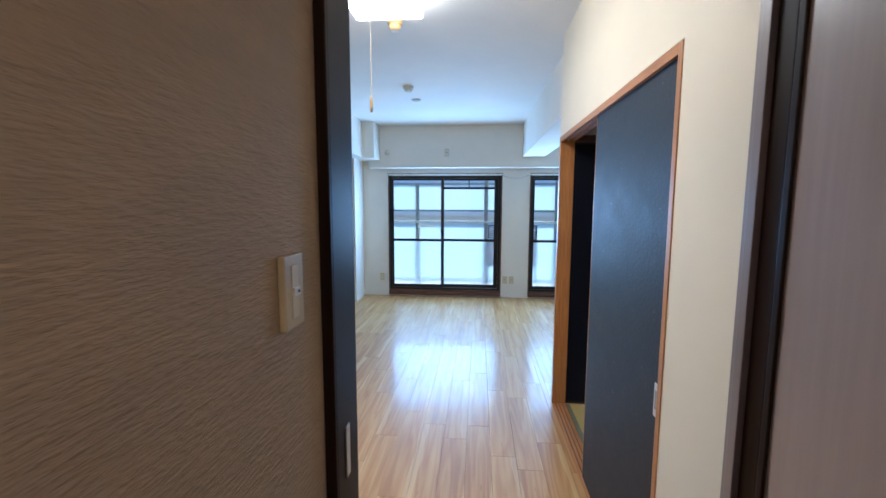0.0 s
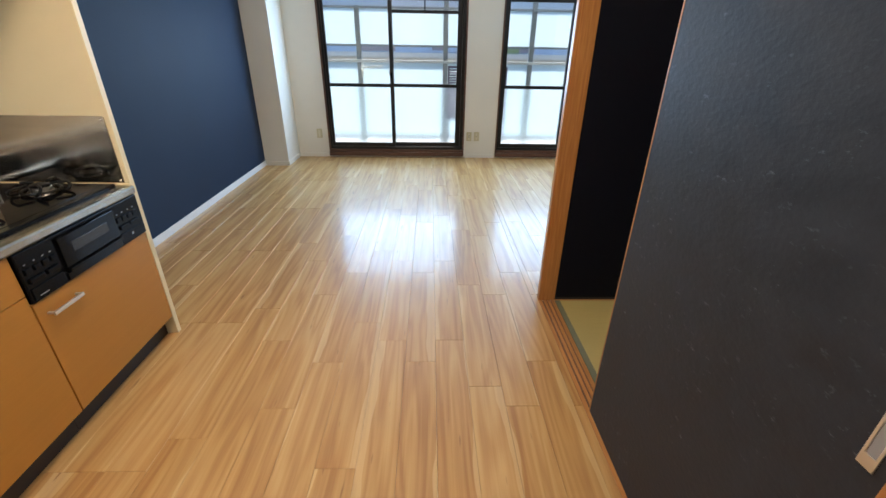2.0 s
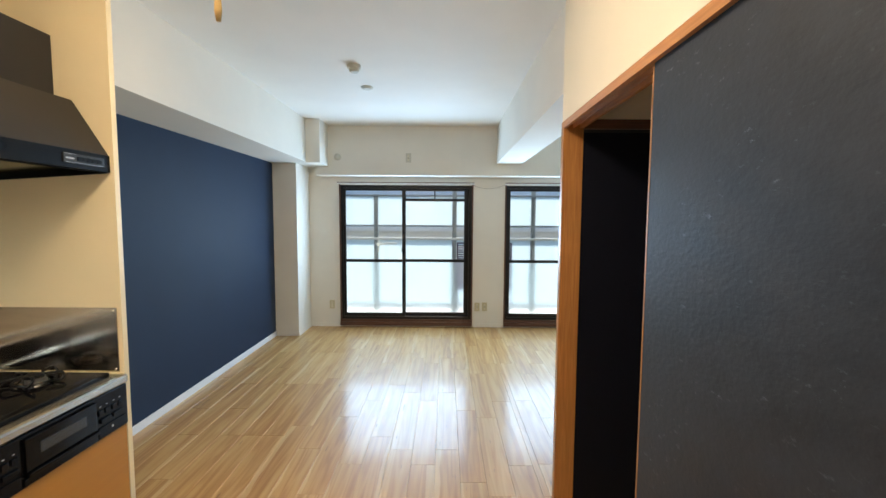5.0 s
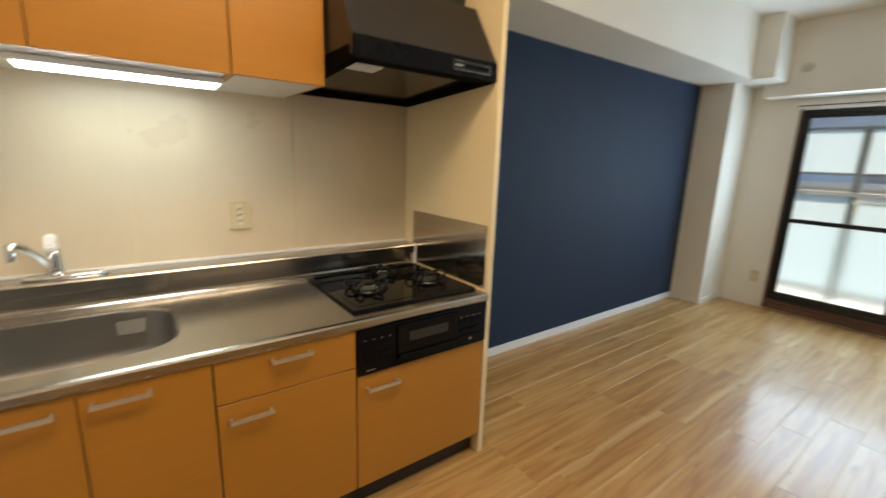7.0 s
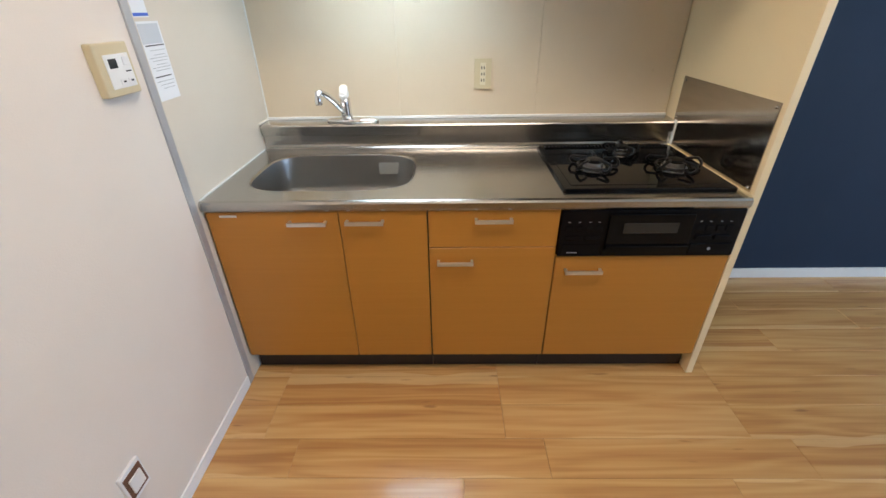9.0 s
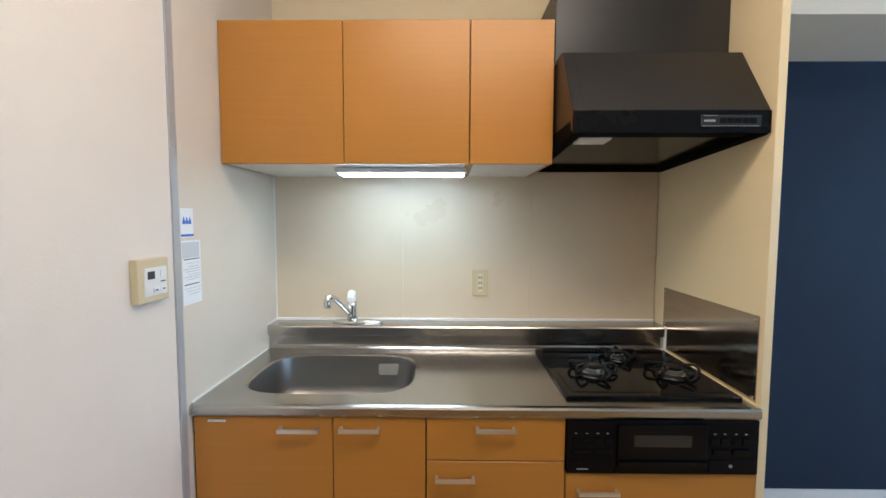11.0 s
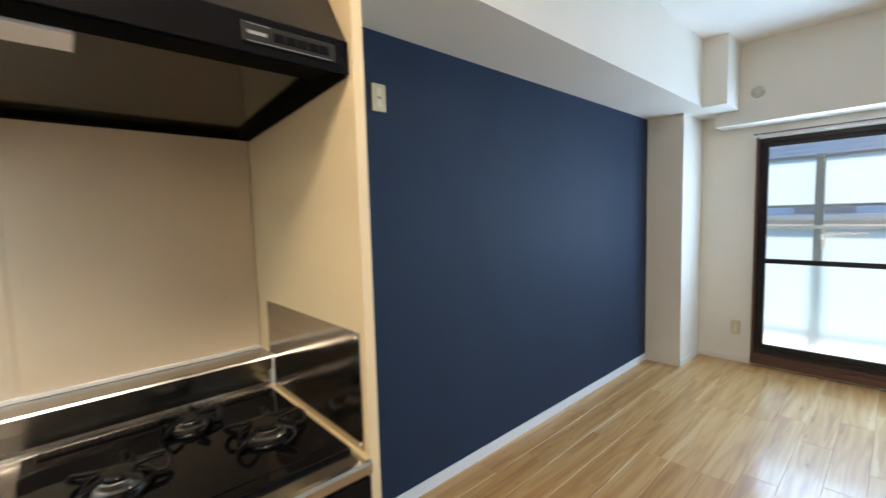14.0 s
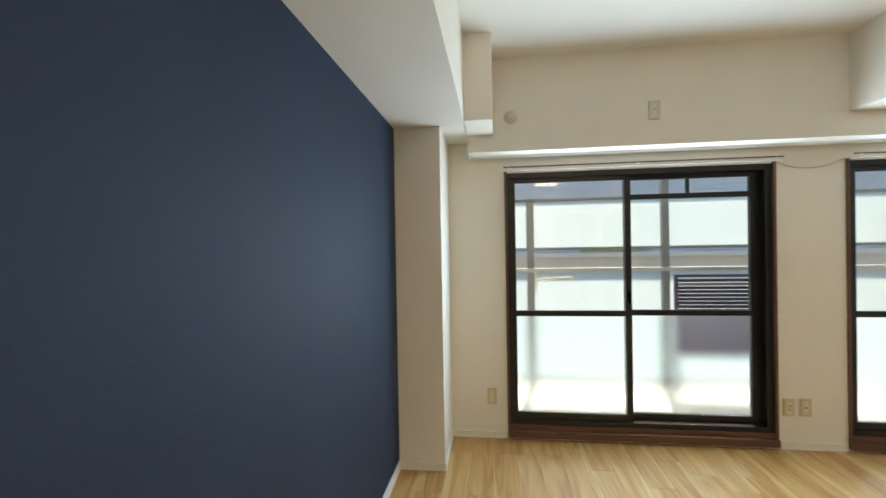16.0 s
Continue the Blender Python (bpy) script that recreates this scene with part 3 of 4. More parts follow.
lamp = thing("ceiling_lamp", (-0.45, 2.11, CEIL), "lit white rectangular ceiling lamp with pull cord", "ceiling lamp")
part("housing", box(-0.62, -0.28, 1.62, 2.60, CEIL - 0.035, CEIL, 0.006), M_whiteplastic, lamp)
part("diffuser", box(-0.65, -0.25, 1.55, 2.67, CEIL - 0.115, CEIL - 0.035, 0.02, 3), M_lamp, lamp, "glowing milky diffuser")
cord = part("pull_cord", tube([(-0.41, 2.05, CEIL - 0.112), (-0.41, 2.05, 2.00)], 0.0018, 6), M_cream, lamp)
part("pull_knob", lathe([(0.003, 2.035), (0.006, 2.02), (0.008, 1.985), (0.005, 1.963)], (-0.41, 2.05, 0), n=12), M_amber, lamp, "small tapered pull knob", smooth=True)


# ---- kitchen ----
KX = -1.36                                       # face of the base units
bars = thing("kitchen_back_panels", (-2.09, 1.99, 0.95), "cream kitchen wall panels with fine seams", "wall panel", kind="structure")
for a, b in ((YS + 0.002, 1.6858), (1.6868, 2.3188), (2.3198, 2.938)):
    part("panel", box(XW + 0.003, -2.077, a, b, 0.945, 1.700, 0.0006, 1), M_panel, bars)
part("seal", boxes((XW + 0.003, -2.066, YS + 0.002, 2.938, 0.9445, 0.956), bevel=0.002), M_whiteplastic, bars, "white sealant strip")
part("panel", box(XW + 0.003, -1.335, YS, YS + 0.004, 0.0, CEIL - 0.002), M_sidepanel, bars, "pale side panel")
part("seal", box(-2.077, -2.072, YS + 0.004, YS + 0.009, 0.95, 1.70), M_whiteplastic, bars)
structure("corner_trim", box(-1.335, -1.305, YS, YS + 0.007, 0.0, CEIL - 0.002, 0.0015), M_grey_alu, "grey aluminium edge strip of the kitchen wall", "trim")
structure("wall_kitchen_divider", box(XW, KX, 2.942, 2.970, 0.0, CEIL, 0.002), M_divider, "cream full-height side panel of the kitchen", "wall")


def bar_handle(parent, y0, y1, z):
    h = part("handle", boxes((KX + 0.022, KX + 0.030, y0, y1, z - 0.010, z + 0.004), (KX + 0.0005, KX + 0.024, y0, y0 + 0.010, z - 0.006, z + 0.002),
                             (KX + 0.0005, KX + 0.024, y1 - 0.010, y1, z - 0.006, z + 0.002), bevel=0.0015), M_satin, parent, "satin silver bar handle")
    return h


def base_unit(name, y0, y1, fronts, label):
    """fronts: (kind, y0, y1, z0, z1, handle y0, handle y1, handle z)"""
    root = thing(name, (-1.65, (y0 + y1) / 2, 0), label, "kitchen cabinet", "base cabinets")
    zt = min(0.785, max(f[4] for f in fronts) - 0.004)
    sides = [(-1.95, KX - 0.021, y0, y0 + 0.016, 0.105, zt), (-1.95, KX - 0.021, y1 - 0.016, y1, 0.105, zt), (-1.95, KX - 0.021, y0 + 0.016, y1 - 0.016, 0.105, 0.121),
             (-1.95, -1.944, y0 + 0.016, y1 - 0.016, 0.121, zt)]
    part("body", boxes(*sides), M_toe, root)
    part("kickboard", box(-1.95, KX - 0.055, y0, y1, 0.0, 0.104), M_toe, root, "dark brown kickboard")
    for kind, a, b, z0, z1, ha, hb, hz in fronts:
        d = part(kind, box(KX - 0.019, KX, a + 0.0015, b - 0.0015, z0, z1, 0.0015, 1), M_cab, root)
        bar_handle(d, ha, hb, hz)
    return root


sinkunit = base_unit("sink_cabinet", 1.056, 1.836, [("door", 1.056, 1.524, 0.112, 0.786, 1.346, 1.482, 0.752), ("door", 1.524, 1.836, 0.112, 0.786, 1.549, 1.684, 0.754)],
                     "orange wood-grain sink cabinet with two doors")
part("badge", boxes((KX, KX + 0.002, 1.105, 1.165, 0.768, 0.776)), M_satin, sinkunit, "small silver badge")
base_unit("drawer_cabinet", 1.838, 2.303, [("drawer", 1.838, 2.303, 0.641, 0.786, 2.003, 2.135, 0.757), ("door", 1.838, 2.303, 0.112, 0.637, 1.868, 2.001, 0.586)],
          "orange wood-grain kitchen cabinet with drawer and door")
base_unit("cooker_cabinet", 2.305, 2.940, [("door", 2.305, 2.940, 0.112, 0.598, 2.342, 2.479, 0.545)], "orange wood-grain cabinet under the cooker")

# worktop with the sink bowl
top = thing("worktop", (-1.66, 2.0, 0.79), "brushed stainless steel worktop with sink and upstand", "worktop")
ZT = 0.830
bm = bmesh.new()
cx, cy, hx, hy = -1.662, 1.455, 0.212, 0.315
rx0, rx1, ry0, ry1 = -1.968, -1.362, 1.050, 1.86
N = 64


def sink_point(a, k, z):
    c, s = math.cos(a), math.sin(a)
    e = 0.52
    return (cx + k * hx * math.copysign(abs(c) ** e, c), cy + (k * hy) * math.copysign(abs(s) ** e, s) * (1.0 if s > 0 else 0.97), z)


def edge_point(a, z):
    x, y, _ = sink_point(a, 1, z)
    dx, dy = x - cx, y - cy
    f = min(((rx1 if dx > 0 else rx0) - cx) / dx if abs(dx) > 1e-6 else 9e9, ((ry1 if dy > 0 else ry0) - cy) / dy if abs(dy) > 1e-6 else 9e9)
    return (cx + dx * f, cy + dy * f, z)


angles = [2 * math.pi * (k + 0.5) / N for k in range(N)]
outer = [bm.verts.new(edge_point(a, ZT)) for a in angles]
rim1 = [bm.verts.new(sink_point(a, 1.03, ZT)) for a in angles]
rim2 = [bm.verts.new(sink_point(a, 1.0, ZT - 0.004)) for a in angles]
for A, B in ((outer, rim1), (rim1, rim2)):
    for k in range(N):
        bm.faces.new((A[k], A[(k + 1) % N], B[(k + 1) % N], B[k]))
for sx in (rx0, rx1):
    for sy in (ry0, ry1):
        near = sorted(outer, key=lambda v: (v.co.x - sx) ** 2 + (v.co.y - sy) ** 2)[:2]
        bm.faces.new((bm.verts.new((sx, sy, ZT)), near[0], near[1]))
box(rx0, rx1, ry1, 2.940, 0.800, ZT, bm=bm)
part("top", bm, M_steel, top)
part("front_lip", prism([(-1.362, ZT), (-1.352, ZT - 0.003), (-1.347, ZT - 0.010), (-1.347, 0.800), (-1.352, 0.792), (-1.385, 0.790), (-1.385, 0.798), (-1.362, 0.800)], "y", 1.050, 2.940), M_steel, top)
bm = bmesh.new()
rings = []
for k, z in ((1.0, ZT - 0.004), (0.985, ZT - 0.03), (0.965, ZT - 0.13), (0.93, ZT - 0.165), (0.86, ZT - 0.180), (0.15, ZT - 0.186)):
    rings.append([bm.verts.new(sink_point(a, k, z)) for a in angles])
for A, B in zip(rings, rings[1:]):
    for k in range(N):
        bm.faces.new((A[k], A[(k + 1) % N], B[(k + 1) % N], B[k]))
bm.faces.new(rings[-1])
bowl = part("sink_bowl", bm, M_steel_dark, top, "satin stainless steel sink bowl", smooth=True)
part("drain", lathe([(0.055, ZT - 0.184), (0.055, ZT - 0.180), (0.045, ZT - 0.178), (0.02, ZT - 0.186)], (-1.70, 1.40, 0), n=28), M_chrome, top, smooth=True)
part("upstand", prism([(-2.075, 0.828), (-2.075, 0.944), (-1.968, 0.944), (-1.961, 0.942), (-1.957, 0.936), (-1.960, 0.897), (-1.974, 0.892), (-1.974, 0.850), (-1.971, 0.841),
                       (-1.964, 0.835), (-1.954, 0.8315), (-1.945, 0.8305), (-1.945, 0.828)], "y", 1.052, 2.940), M_steel, top, "stepped steel upstand")
for d in ((-1.972, -1.362, YS + 0.004, YS + 0.009, ZT, ZT + 0.005), (-2.07, -1.957, YS + 0.004, YS + 0.009, 0.945, 0.95), (-1.972, -1.952, 2.9345, 2.941, 0.832, 0.948)):
    part("seal", box(*d, 0.001), M_whiteplastic, top, "white sealant line")
tagged(part("sink_sticker", box(-1.8505, -1.849, 1.60, 1.69, 0.748, 0.800), M_label), "pale label stuck inside the sink bowl", "sticker")

# mixer tap
tap = thing("mixer_tap", (-2.015, 1.44, 0.944), "chrome single-lever mixer tap with white lever", "tap")
bm = lathe([(0.030, 0.0), (0.030, 0.010), (0.026, 0.016), (0.010, 0.018)], (0, 0, 0), n=32)
for v in bm.verts:
    v.co = Vector((-2.015 + v.co.x, 1.47 + v.co.y * 4.0, 0.944 + v.co.z))
part("base_plate", bm, M_chrome, tap, smooth=True)
part("body", lathe([(0.026, 0.960), (0.024, 0.985), (0.022, 1.03), (0.021, 1.05)], (-2.012, 1.445, 0), n=24), M_chrome, tap, smooth=True)
part("spout", tube([(-2.01, 1.445, 0.985), (-1.985, 1.425, 1.015), (-1.95, 1.405, 1.052), (-1.915, 1.385, 1.083), (-1.895, 1.370, 1.094), (-1.885, 1.362, 1.09)], [0.016, 0.015, 0.013, 0.0125, 0.012, 0.012], 14), M_chrome, tap, smooth=True)
part("aerator", lathe([(0.014, 1.045), (0.0155, 1.05), (0.0155, 1.072), (0.013, 1.078), (0.013, 1.098)], (-1.885, 1.362, 0), n=20), M_chrome, tap, smooth=True)
part("lever", prism([(-2.04, 1.048), (-1.985, 1.048), (-1.982, 1.068), (-1.995, 1.09), (-2.01, 1.104), (-2.028, 1.106), (-2.03, 1.09), (-2.04, 1.07)], "y", 1.426, 1.460, 0.006), M_whiteplastic, tap, "white plastic lever")

# gas cooker
stove = thing("gas_cooker", (-1.69, 2.62, ZT), "black built-in gas cooker with three burners", "cooker")
SX0, SX1, SY0, SY1 = -1.938, -1.412, 2.318, 2.922
part("hob", box(SX0, SX1, SY0, SY1, ZT - 0.02, ZT + 0.012, 0.006, 3), M_enamel, stove, "glossy black enamel hob plate")
part("hob_recess", boxes((SX0 + 0.06, SX1 - 0.035, SY0 + 0.03, SY1 - 0.03, ZT + 0.0095, ZT + 0.0135), bevel=0.0018), M_enamel, stove)
gr = boxes((SX0 + 0.012, SX0 + 0.042, SY0 + 0.03, SY1 - 0.03, ZT + 0.012, ZT + 0.017), bevel=0.001)
part("exhaust_cover", gr, M_blackmatte, stove)
for k in range(34):
    yk = SY0 + 0.04 + k * (SY1 - SY0 - 0.08) / 33
    part("vent_rib", box(SX0 + 0.014, SX0 + 0.040, yk - 0.0025, yk + 0.0025, ZT + 0.017, ZT + 0.021), M_blackplastic, stove)


def burner(x, y, r):
    z = ZT + 0.013
    b = part("burner", lathe([(r * 1.15, z), (r * 1.1, z + 0.006), (r * 0.9, z + 0.010), (r * 0.86, z + 0.022), (r * 0.80, z + 0.024)], (x, y, 0), n=32), M_burner, stove, "steel burner ring")
    part("burner_cap", lathe([(r * 0.82, z + 0.0245), (r * 0.82, z + 0.031), (r * 0.7, z + 0.035), (r * 0.35, z + 0.036)], (x, y, 0), n=28), M_blackmatte, b)
    for k in range(3):
        a = 0.5 + k * 2.1
        part("electrode", tube([(x + r * 1.05 * math.cos(a), y + r * 1.05 * math.sin(a), z), (x + r * 1.02 * math.cos(a), y + r * 1.02 * math.sin(a), z + 0.026)], 0.0022, 6), M_chrome, b)
    g = tube([(x + r * 1.55 * math.cos(2 * math.pi * k / 32), y + r * 1.55 * math.sin(2 * math.pi * k / 32), z + 0.010) for k in range(33)], 0.0055, 6)
    pan = part("pan_support", g, M_blackmatte, stove, "black bent-wire pan support")
    for k in range(5):
        a = 2 * math.pi * k / 5 + 0.3
        u, w = Vector((math.cos(a), math.sin(a), 0)), Vector((-math.sin(a), math.cos(a), 0))
        c = Vector((x, y, z))
        s = r * 0.28
        up = Vector((0, 0, 0.036))
        pts = [c + u * r * 0.85 + up, c + u * r * 1.4 + up + w * s * 0.6, c + u * r * 2.1 + up * 0.98 + w * s, c + u * r * 2.35 + up * 0.7 + w * s * 0.6, c + u * r * 2.38 + up * 0.5,
               c + u * r * 2.3 + up * 0.3 - w * s * 0.6, c + u * r * 2.1 + up * 0.18 - w * s, c + u * r * 1.6 + up * 0.25 - w * s * 0.4]
        part("prong", tube(pts, 0.0058, 6), M_blackmatte, pan, smooth=True)


burner(-1.635, 2.485, 0.040)
burner(-1.815, 2.655, 0.032)
burner(-1.625, 2.795, 0.043)
GX = -1.352
part("grill_front", box(-1.93, GX, 2.307, 2.938, 0.603, 0.788, 0.004), M_blackplastic, stove, "black grill front panel")
gd = part("grill_door", boxes((GX - 0.002, GX + 0.010, 2.470, 2.762, 0.655, 0.775), (GX - 0.002, GX + 0.020, 2.470, 2.762, 0.640, 0.655), (GX - 0.002, GX + 0.006, 2.465, 2.768, 0.608, 0.636), bevel=0.003), M_enamel, stove)
part("grill_window", box(GX + 0.008, GX + 0.0115, 2.522, 2.712, 0.702, 0.742, 0.001), M_strip, gd, "small dark grill window")
for k, yk in enumerate((2.335, 2.372, 2.408, 2.440)):
    part("button", box(GX, GX + 0.005, yk - 0.012, yk + 0.012, 0.706 + (k % 2) * 0.002, 0.728, 0.002), M_blackplastic, stove)
    part("print_mark", box(GX, GX + 0.0008, yk - 0.005, yk + 0.003, 0.741, 0.743), M_greyprint, stove)
for k, yk in enumerate((2.792, 2.825, 2.862, 2.895)):
    part("button", box(GX, GX + 0.005, yk - 0.013, yk + 0.013, 0.706, 0.728, 0.002), M_blackplastic, stove)
    part("print_mark", box(GX, GX + 0.0008, yk - 0.004, yk + 0.004, 0.741, 0.7435), M_greyprint, stove)
for y0, y1 in ((2.325, 2.385), (2.395, 2.45)):
    part("ignition_bar", box(GX, GX + 0.007, y0, y1, 0.672, 0.690, 0.003), M_blackplastic, stove)
for y0, y1 in ((2.785, 2.84), (2.85, 2.905)):
    part("ignition_bar", box(GX, GX + 0.007, y0, y1, 0.672, 0.690, 0.003), M_blackplastic, stove)
part("battery_cover", box(GX, GX + 0.004, 2.775, 2.925, 0.612, 0.655, 0.002), M_blackplastic, stove)
part("battery_cover", box(GX, GX + 0.004, 2.318, 2.455, 0.612, 0.655, 0.002), M_blackplastic, stove)
part("print_mark", box(GX + 0.004, GX + 0.0048, 2.338, 2.375, 0.620, 0.623), M_greyprint, stove)
part("print_mark", lathe([(0.006, 0.004), (0.006, 0.0048)], (GX, 2.845, 0.635), "x", 18), M_greyprint, stove)

part("sealant", box(-1.972, -1.352, 2.924, 2.9365, ZT + 0.0005, ZT + 0.009, 0.002), M_sealant, top, "yellowed sealant line beside the cooker")

# steel heat guard on the divider
guard = thing("heat_guard", (-1.69, 2.941, ZT), "polished steel heat guard with reflections beside cooker", "heat guard")
part("sheet", box(-1.985, -1.380, 2.9375, 2.9415, ZT + 0.006, 1.130, 0.001, 1), M_guard, guard)
for gx, gz in ((-1.97, 1.115), (-1.395, 1.115), (-1.395, 0.85), (-1.97, 0.96)):
    part("screw", lathe([(0.006, 0), (0.005, -0.003), (0.002, -0.004)], (gx, 2.9375, gz), "y", 12), M_chrome, guard)


# wall cabinets
def wall_unit(name, y0, y1, doors, label):
    root = thing(name, (-1.84, (y0 + y1) / 2, 1.657), label, "wall cabinet", "wall cabinets")
    z0, z1, xf = 1.657, 2.182, -1.597
    part("body", boxes((XW + 0.003, xf - 0.02, y0, y0 + 0.015, z0 + 0.002, z1 - 0.006), (XW + 0.003, xf - 0.02, y1 - 0.015, y1, z0 + 0.002, z1 - 0.006), (XW + 0.003, xf - 0.02, y0 + 0.015, y1 - 0.015, z1 - 0.02, z1 - 0.006)), M_cab, root)
    part("underside", box(XW + 0.003, xf - 0.021, y0 + 0.015, y1 - 0.015, z0 + 0.001, z0 + 0.016), M_under, root, "white underside")
    for a, b in doors:
        part("door", box(xf - 0.019, xf, a + 0.0015, b - 0.0015, z0, z1, 0.0015, 1), M_cab, root)


wall_unit("wall_cabinet", 1.050, 1.988, ((1.050, 1.516), (1.516, 1.988)), "orange wood-grain wall cabinet with two doors")
wall_unit("wall_cabinet", 1.990, 2.301, ((1.990, 2.301),), "narrow orange wood-grain wall cabinet beside the hood")
ul = thing("under_cabinet_light", (-1.78, 1.715, 1.657), "lit slim white light under the wall cabinet", "cabinet light")
part("housing", box(-1.85, -1.715, 1.448, 1.984, 1.638, 1.6565, 0.003), M_whiteplastic, ul)
part("diffuser", box(-1.83, -1.730, 1.46, 1.972, 1.631, 1.639, 0.003), M_tube, ul, "glowing tube cover")

# cooker hood
hood = thing("cooker_hood", (-1.73, 2.62, 1.68), "black slanted cooker hood with switch strip", "cooker hood")
HY0, HY1 = 2.304, 2.9405
part("duct_cover", box(XW + 0.003, -1.602, HY0, HY1, 2.02, 2.305, 0.002), M_hood, hood)
part("canopy", prism([(-2.09, 1.690), (-2.09, 2.035), (-1.525, 2.035), (-1.378, 1.800), (-1.378, 1.735), (-1.400, 1.735), (-1.405, 1.765), (-2.06, 1.765), (-2.06, 1.690)], "y", HY0 + 0.004, HY1 - 0.002, 0.0015), M_hood, hood)
part("front_band", box(-1.380, -1.3745, HY0 + 0.004, HY1 - 0.001, 1.726, 1.798, 0.002), M_blackplastic, hood)
# skirts round the filter carry the recess shade in their colour
part("side_skirt", prism([(-2.06, 1.680), (-2.06, 1.77), (-1.40, 1.77), (-1.385, 1.724), (-1.40, 1.722)], "y", HY0 + 0.004, HY0 + 0.040), M_hood_shade, hood)
part("side_skirt", prism([(-2.06, 1.680), (-2.06, 1.77), (-1.40, 1.77), (-1.385, 1.724), (-1.40, 1.722)], "y", HY1 - 0.045, HY1 - 0.002), M_hood_shade, hood)
part("back_skirt", box(-2.06, -2.03, HY0 + 0.040, HY1 - 0.045, 1.680, 1.77), M_hood_shade, hood)
part("front_skirt", prism([(-1.470, 1.730), (-1.470, 1.765), (-1.382, 1.765), (-1.382, 1.724)], "y", HY0 + 0.040, HY1 - 0.045), M_hood_shade, hood)
part("filter", prism([(-2.03, 1.700), (-2.03, 1.708), (-1.470, 1.748), (-1.470, 1.740)], "y", HY0 + 0.042, HY1 - 0.047), M_filter, hood, "dark grey metal filter")
part("light_cover", prism([(-1.56, 1.722), (-1.56, 1.734), (-1.48, 1.740), (-1.48, 1.727)], "y", HY0 + 0.06, HY0 + 0.17), M_whiteplastic, hood, "small white light cover")
part("seam", prism([(-1.5285, 2.035), (-1.5235, 2.0368), (-1.3765, 1.8018), (-1.381, 1.80)], "y", HY0 + 0.046, HY0 + 0.048), M_slot, hood)
strip = part("switch_strip", box(-1.3765, -1.3700, 2.712, 2.905, 1.744, 1.782, 0.0028, 4), M_strip, hood, "grey switch strip with rounded rim")
part("rim", boxes((-1.3712, -1.3697, 2.720, 2.897, 1.7462, 1.7474), (-1.3712, -1.3697, 2.720, 2.765, 1.7786, 1.7798), bevel=0.0004), M_greyprint, strip)
part("name_plate", box(-1.3715, -1.3692, 2.722, 2.758, 1.760, 1.766), M_greyprint, strip)
for k in range(5):
    part("switch", box(-1.3715, -1.3680, 2.772 + k * 0.024, 2.793 + k * 0.024, 1.755, 1.772, 0.0012), M_blackplastic, strip)

wall_plate("kitchen_socket", (-2.077, 2.070, 1.137), 0.078, 0.128, "+x", "cream triple socket on the kitchen wall panel", "socket", rows=3)

# remote panel, notices and low outlet on the white wall
rc = thing("water_heater_remote", (-1.202, YS, 1.258), "cream framed water heater control panel on wall", "control panel")
part("frame", box(-1.248, -1.122, YS, YS + 0.024, 1.210, 1.334, 0.005, 3), M_cream, rc)
face = part("face", box(-1.236, -1.146, YS + 0.022, YS + 0.0265, 1.228, 1.308, 0.002), M_whiteplastic, rc, "white control face")
part("display", box(-1.184, -1.156, YS + 0.026, YS + 0.0275, 1.276, 1.298), M_slot, face)
part("button", box(-1.228, -1.206, YS + 0.026, YS + 0.029, 1.280, 1.300, 0.002), M_base, face)
for k in range(2):
    part("button", box(-1.230 + k * 0.03, -1.206 + k * 0.03, YS + 0.026, YS + 0.029, 1.236, 1.250, 0.002), M_base, face)
    part("print_mark", box(-1.223 + k * 0.03, -1.213 + k * 0.03, YS + 0.0288, YS + 0.0296, 1.241, 1.245), M_slot, face)
part("print_mark", box(-1.228, -1.208, YS + 0.026, YS + 0.0272, 1.264, 1.267), M_slot, face)

n1 = thing("notice_card", (-1.375, YS + 0.004, 1.434), "small white notice with blue drop symbols", "notice")
part("sheet", box(-1.408, -1.341, YS + 0.0045, YS + 0.0055, 1.386, 1.482), M_paper, n1)
for k in range(3):
    xk = -1.358 - k * 0.016
    part("drop", prism([(xk - 0.007, 1.430), (xk + 0.007, 1.430), (xk + 0.0075, 1.438), (xk, 1.455), (xk - 0.0075, 1.438)], "y", YS + 0.0055, YS + 0.006), M_blueprint, n1)
part("stripe", box(-1.408, -1.341, YS + 0.0055, YS + 0.006, 1.389, 1.397), M_blueprint, n1)
n2 = thing("instruction_sheet", (-1.39, YS + 0.004, 1.27), "white printed instruction sheet taped to the wall", "notice")
part("sheet", box(-1.444, -1.341, YS + 0.0045, YS + 0.0055, 1.163, 1.376), M_paper, n2)
part("grey_field", box(-1.436, -1.343, YS + 0.0055, YS + 0.0059, 1.318, 1.370), M_palegrey, n2)
for k, zk in enumerate((1.312, 1.300, 1.288, 1.280, 1.272, 1.262, 1.254, 1.246, 1.228, 1.216, 1.206, 1.196)):
    thick = 0.003 if k in (0, 8) else 0.0012
    part("text_line", box(-1.438 + 0.004 * (k % 3), -1.350 - 0.012 * ((k * 7) % 3 if k not in (0, 8) else 0), YS + 0.0055, YS + 0.0059, zk, zk + thick), M_slot if k in (0, 8) else M_greyprint, n2)

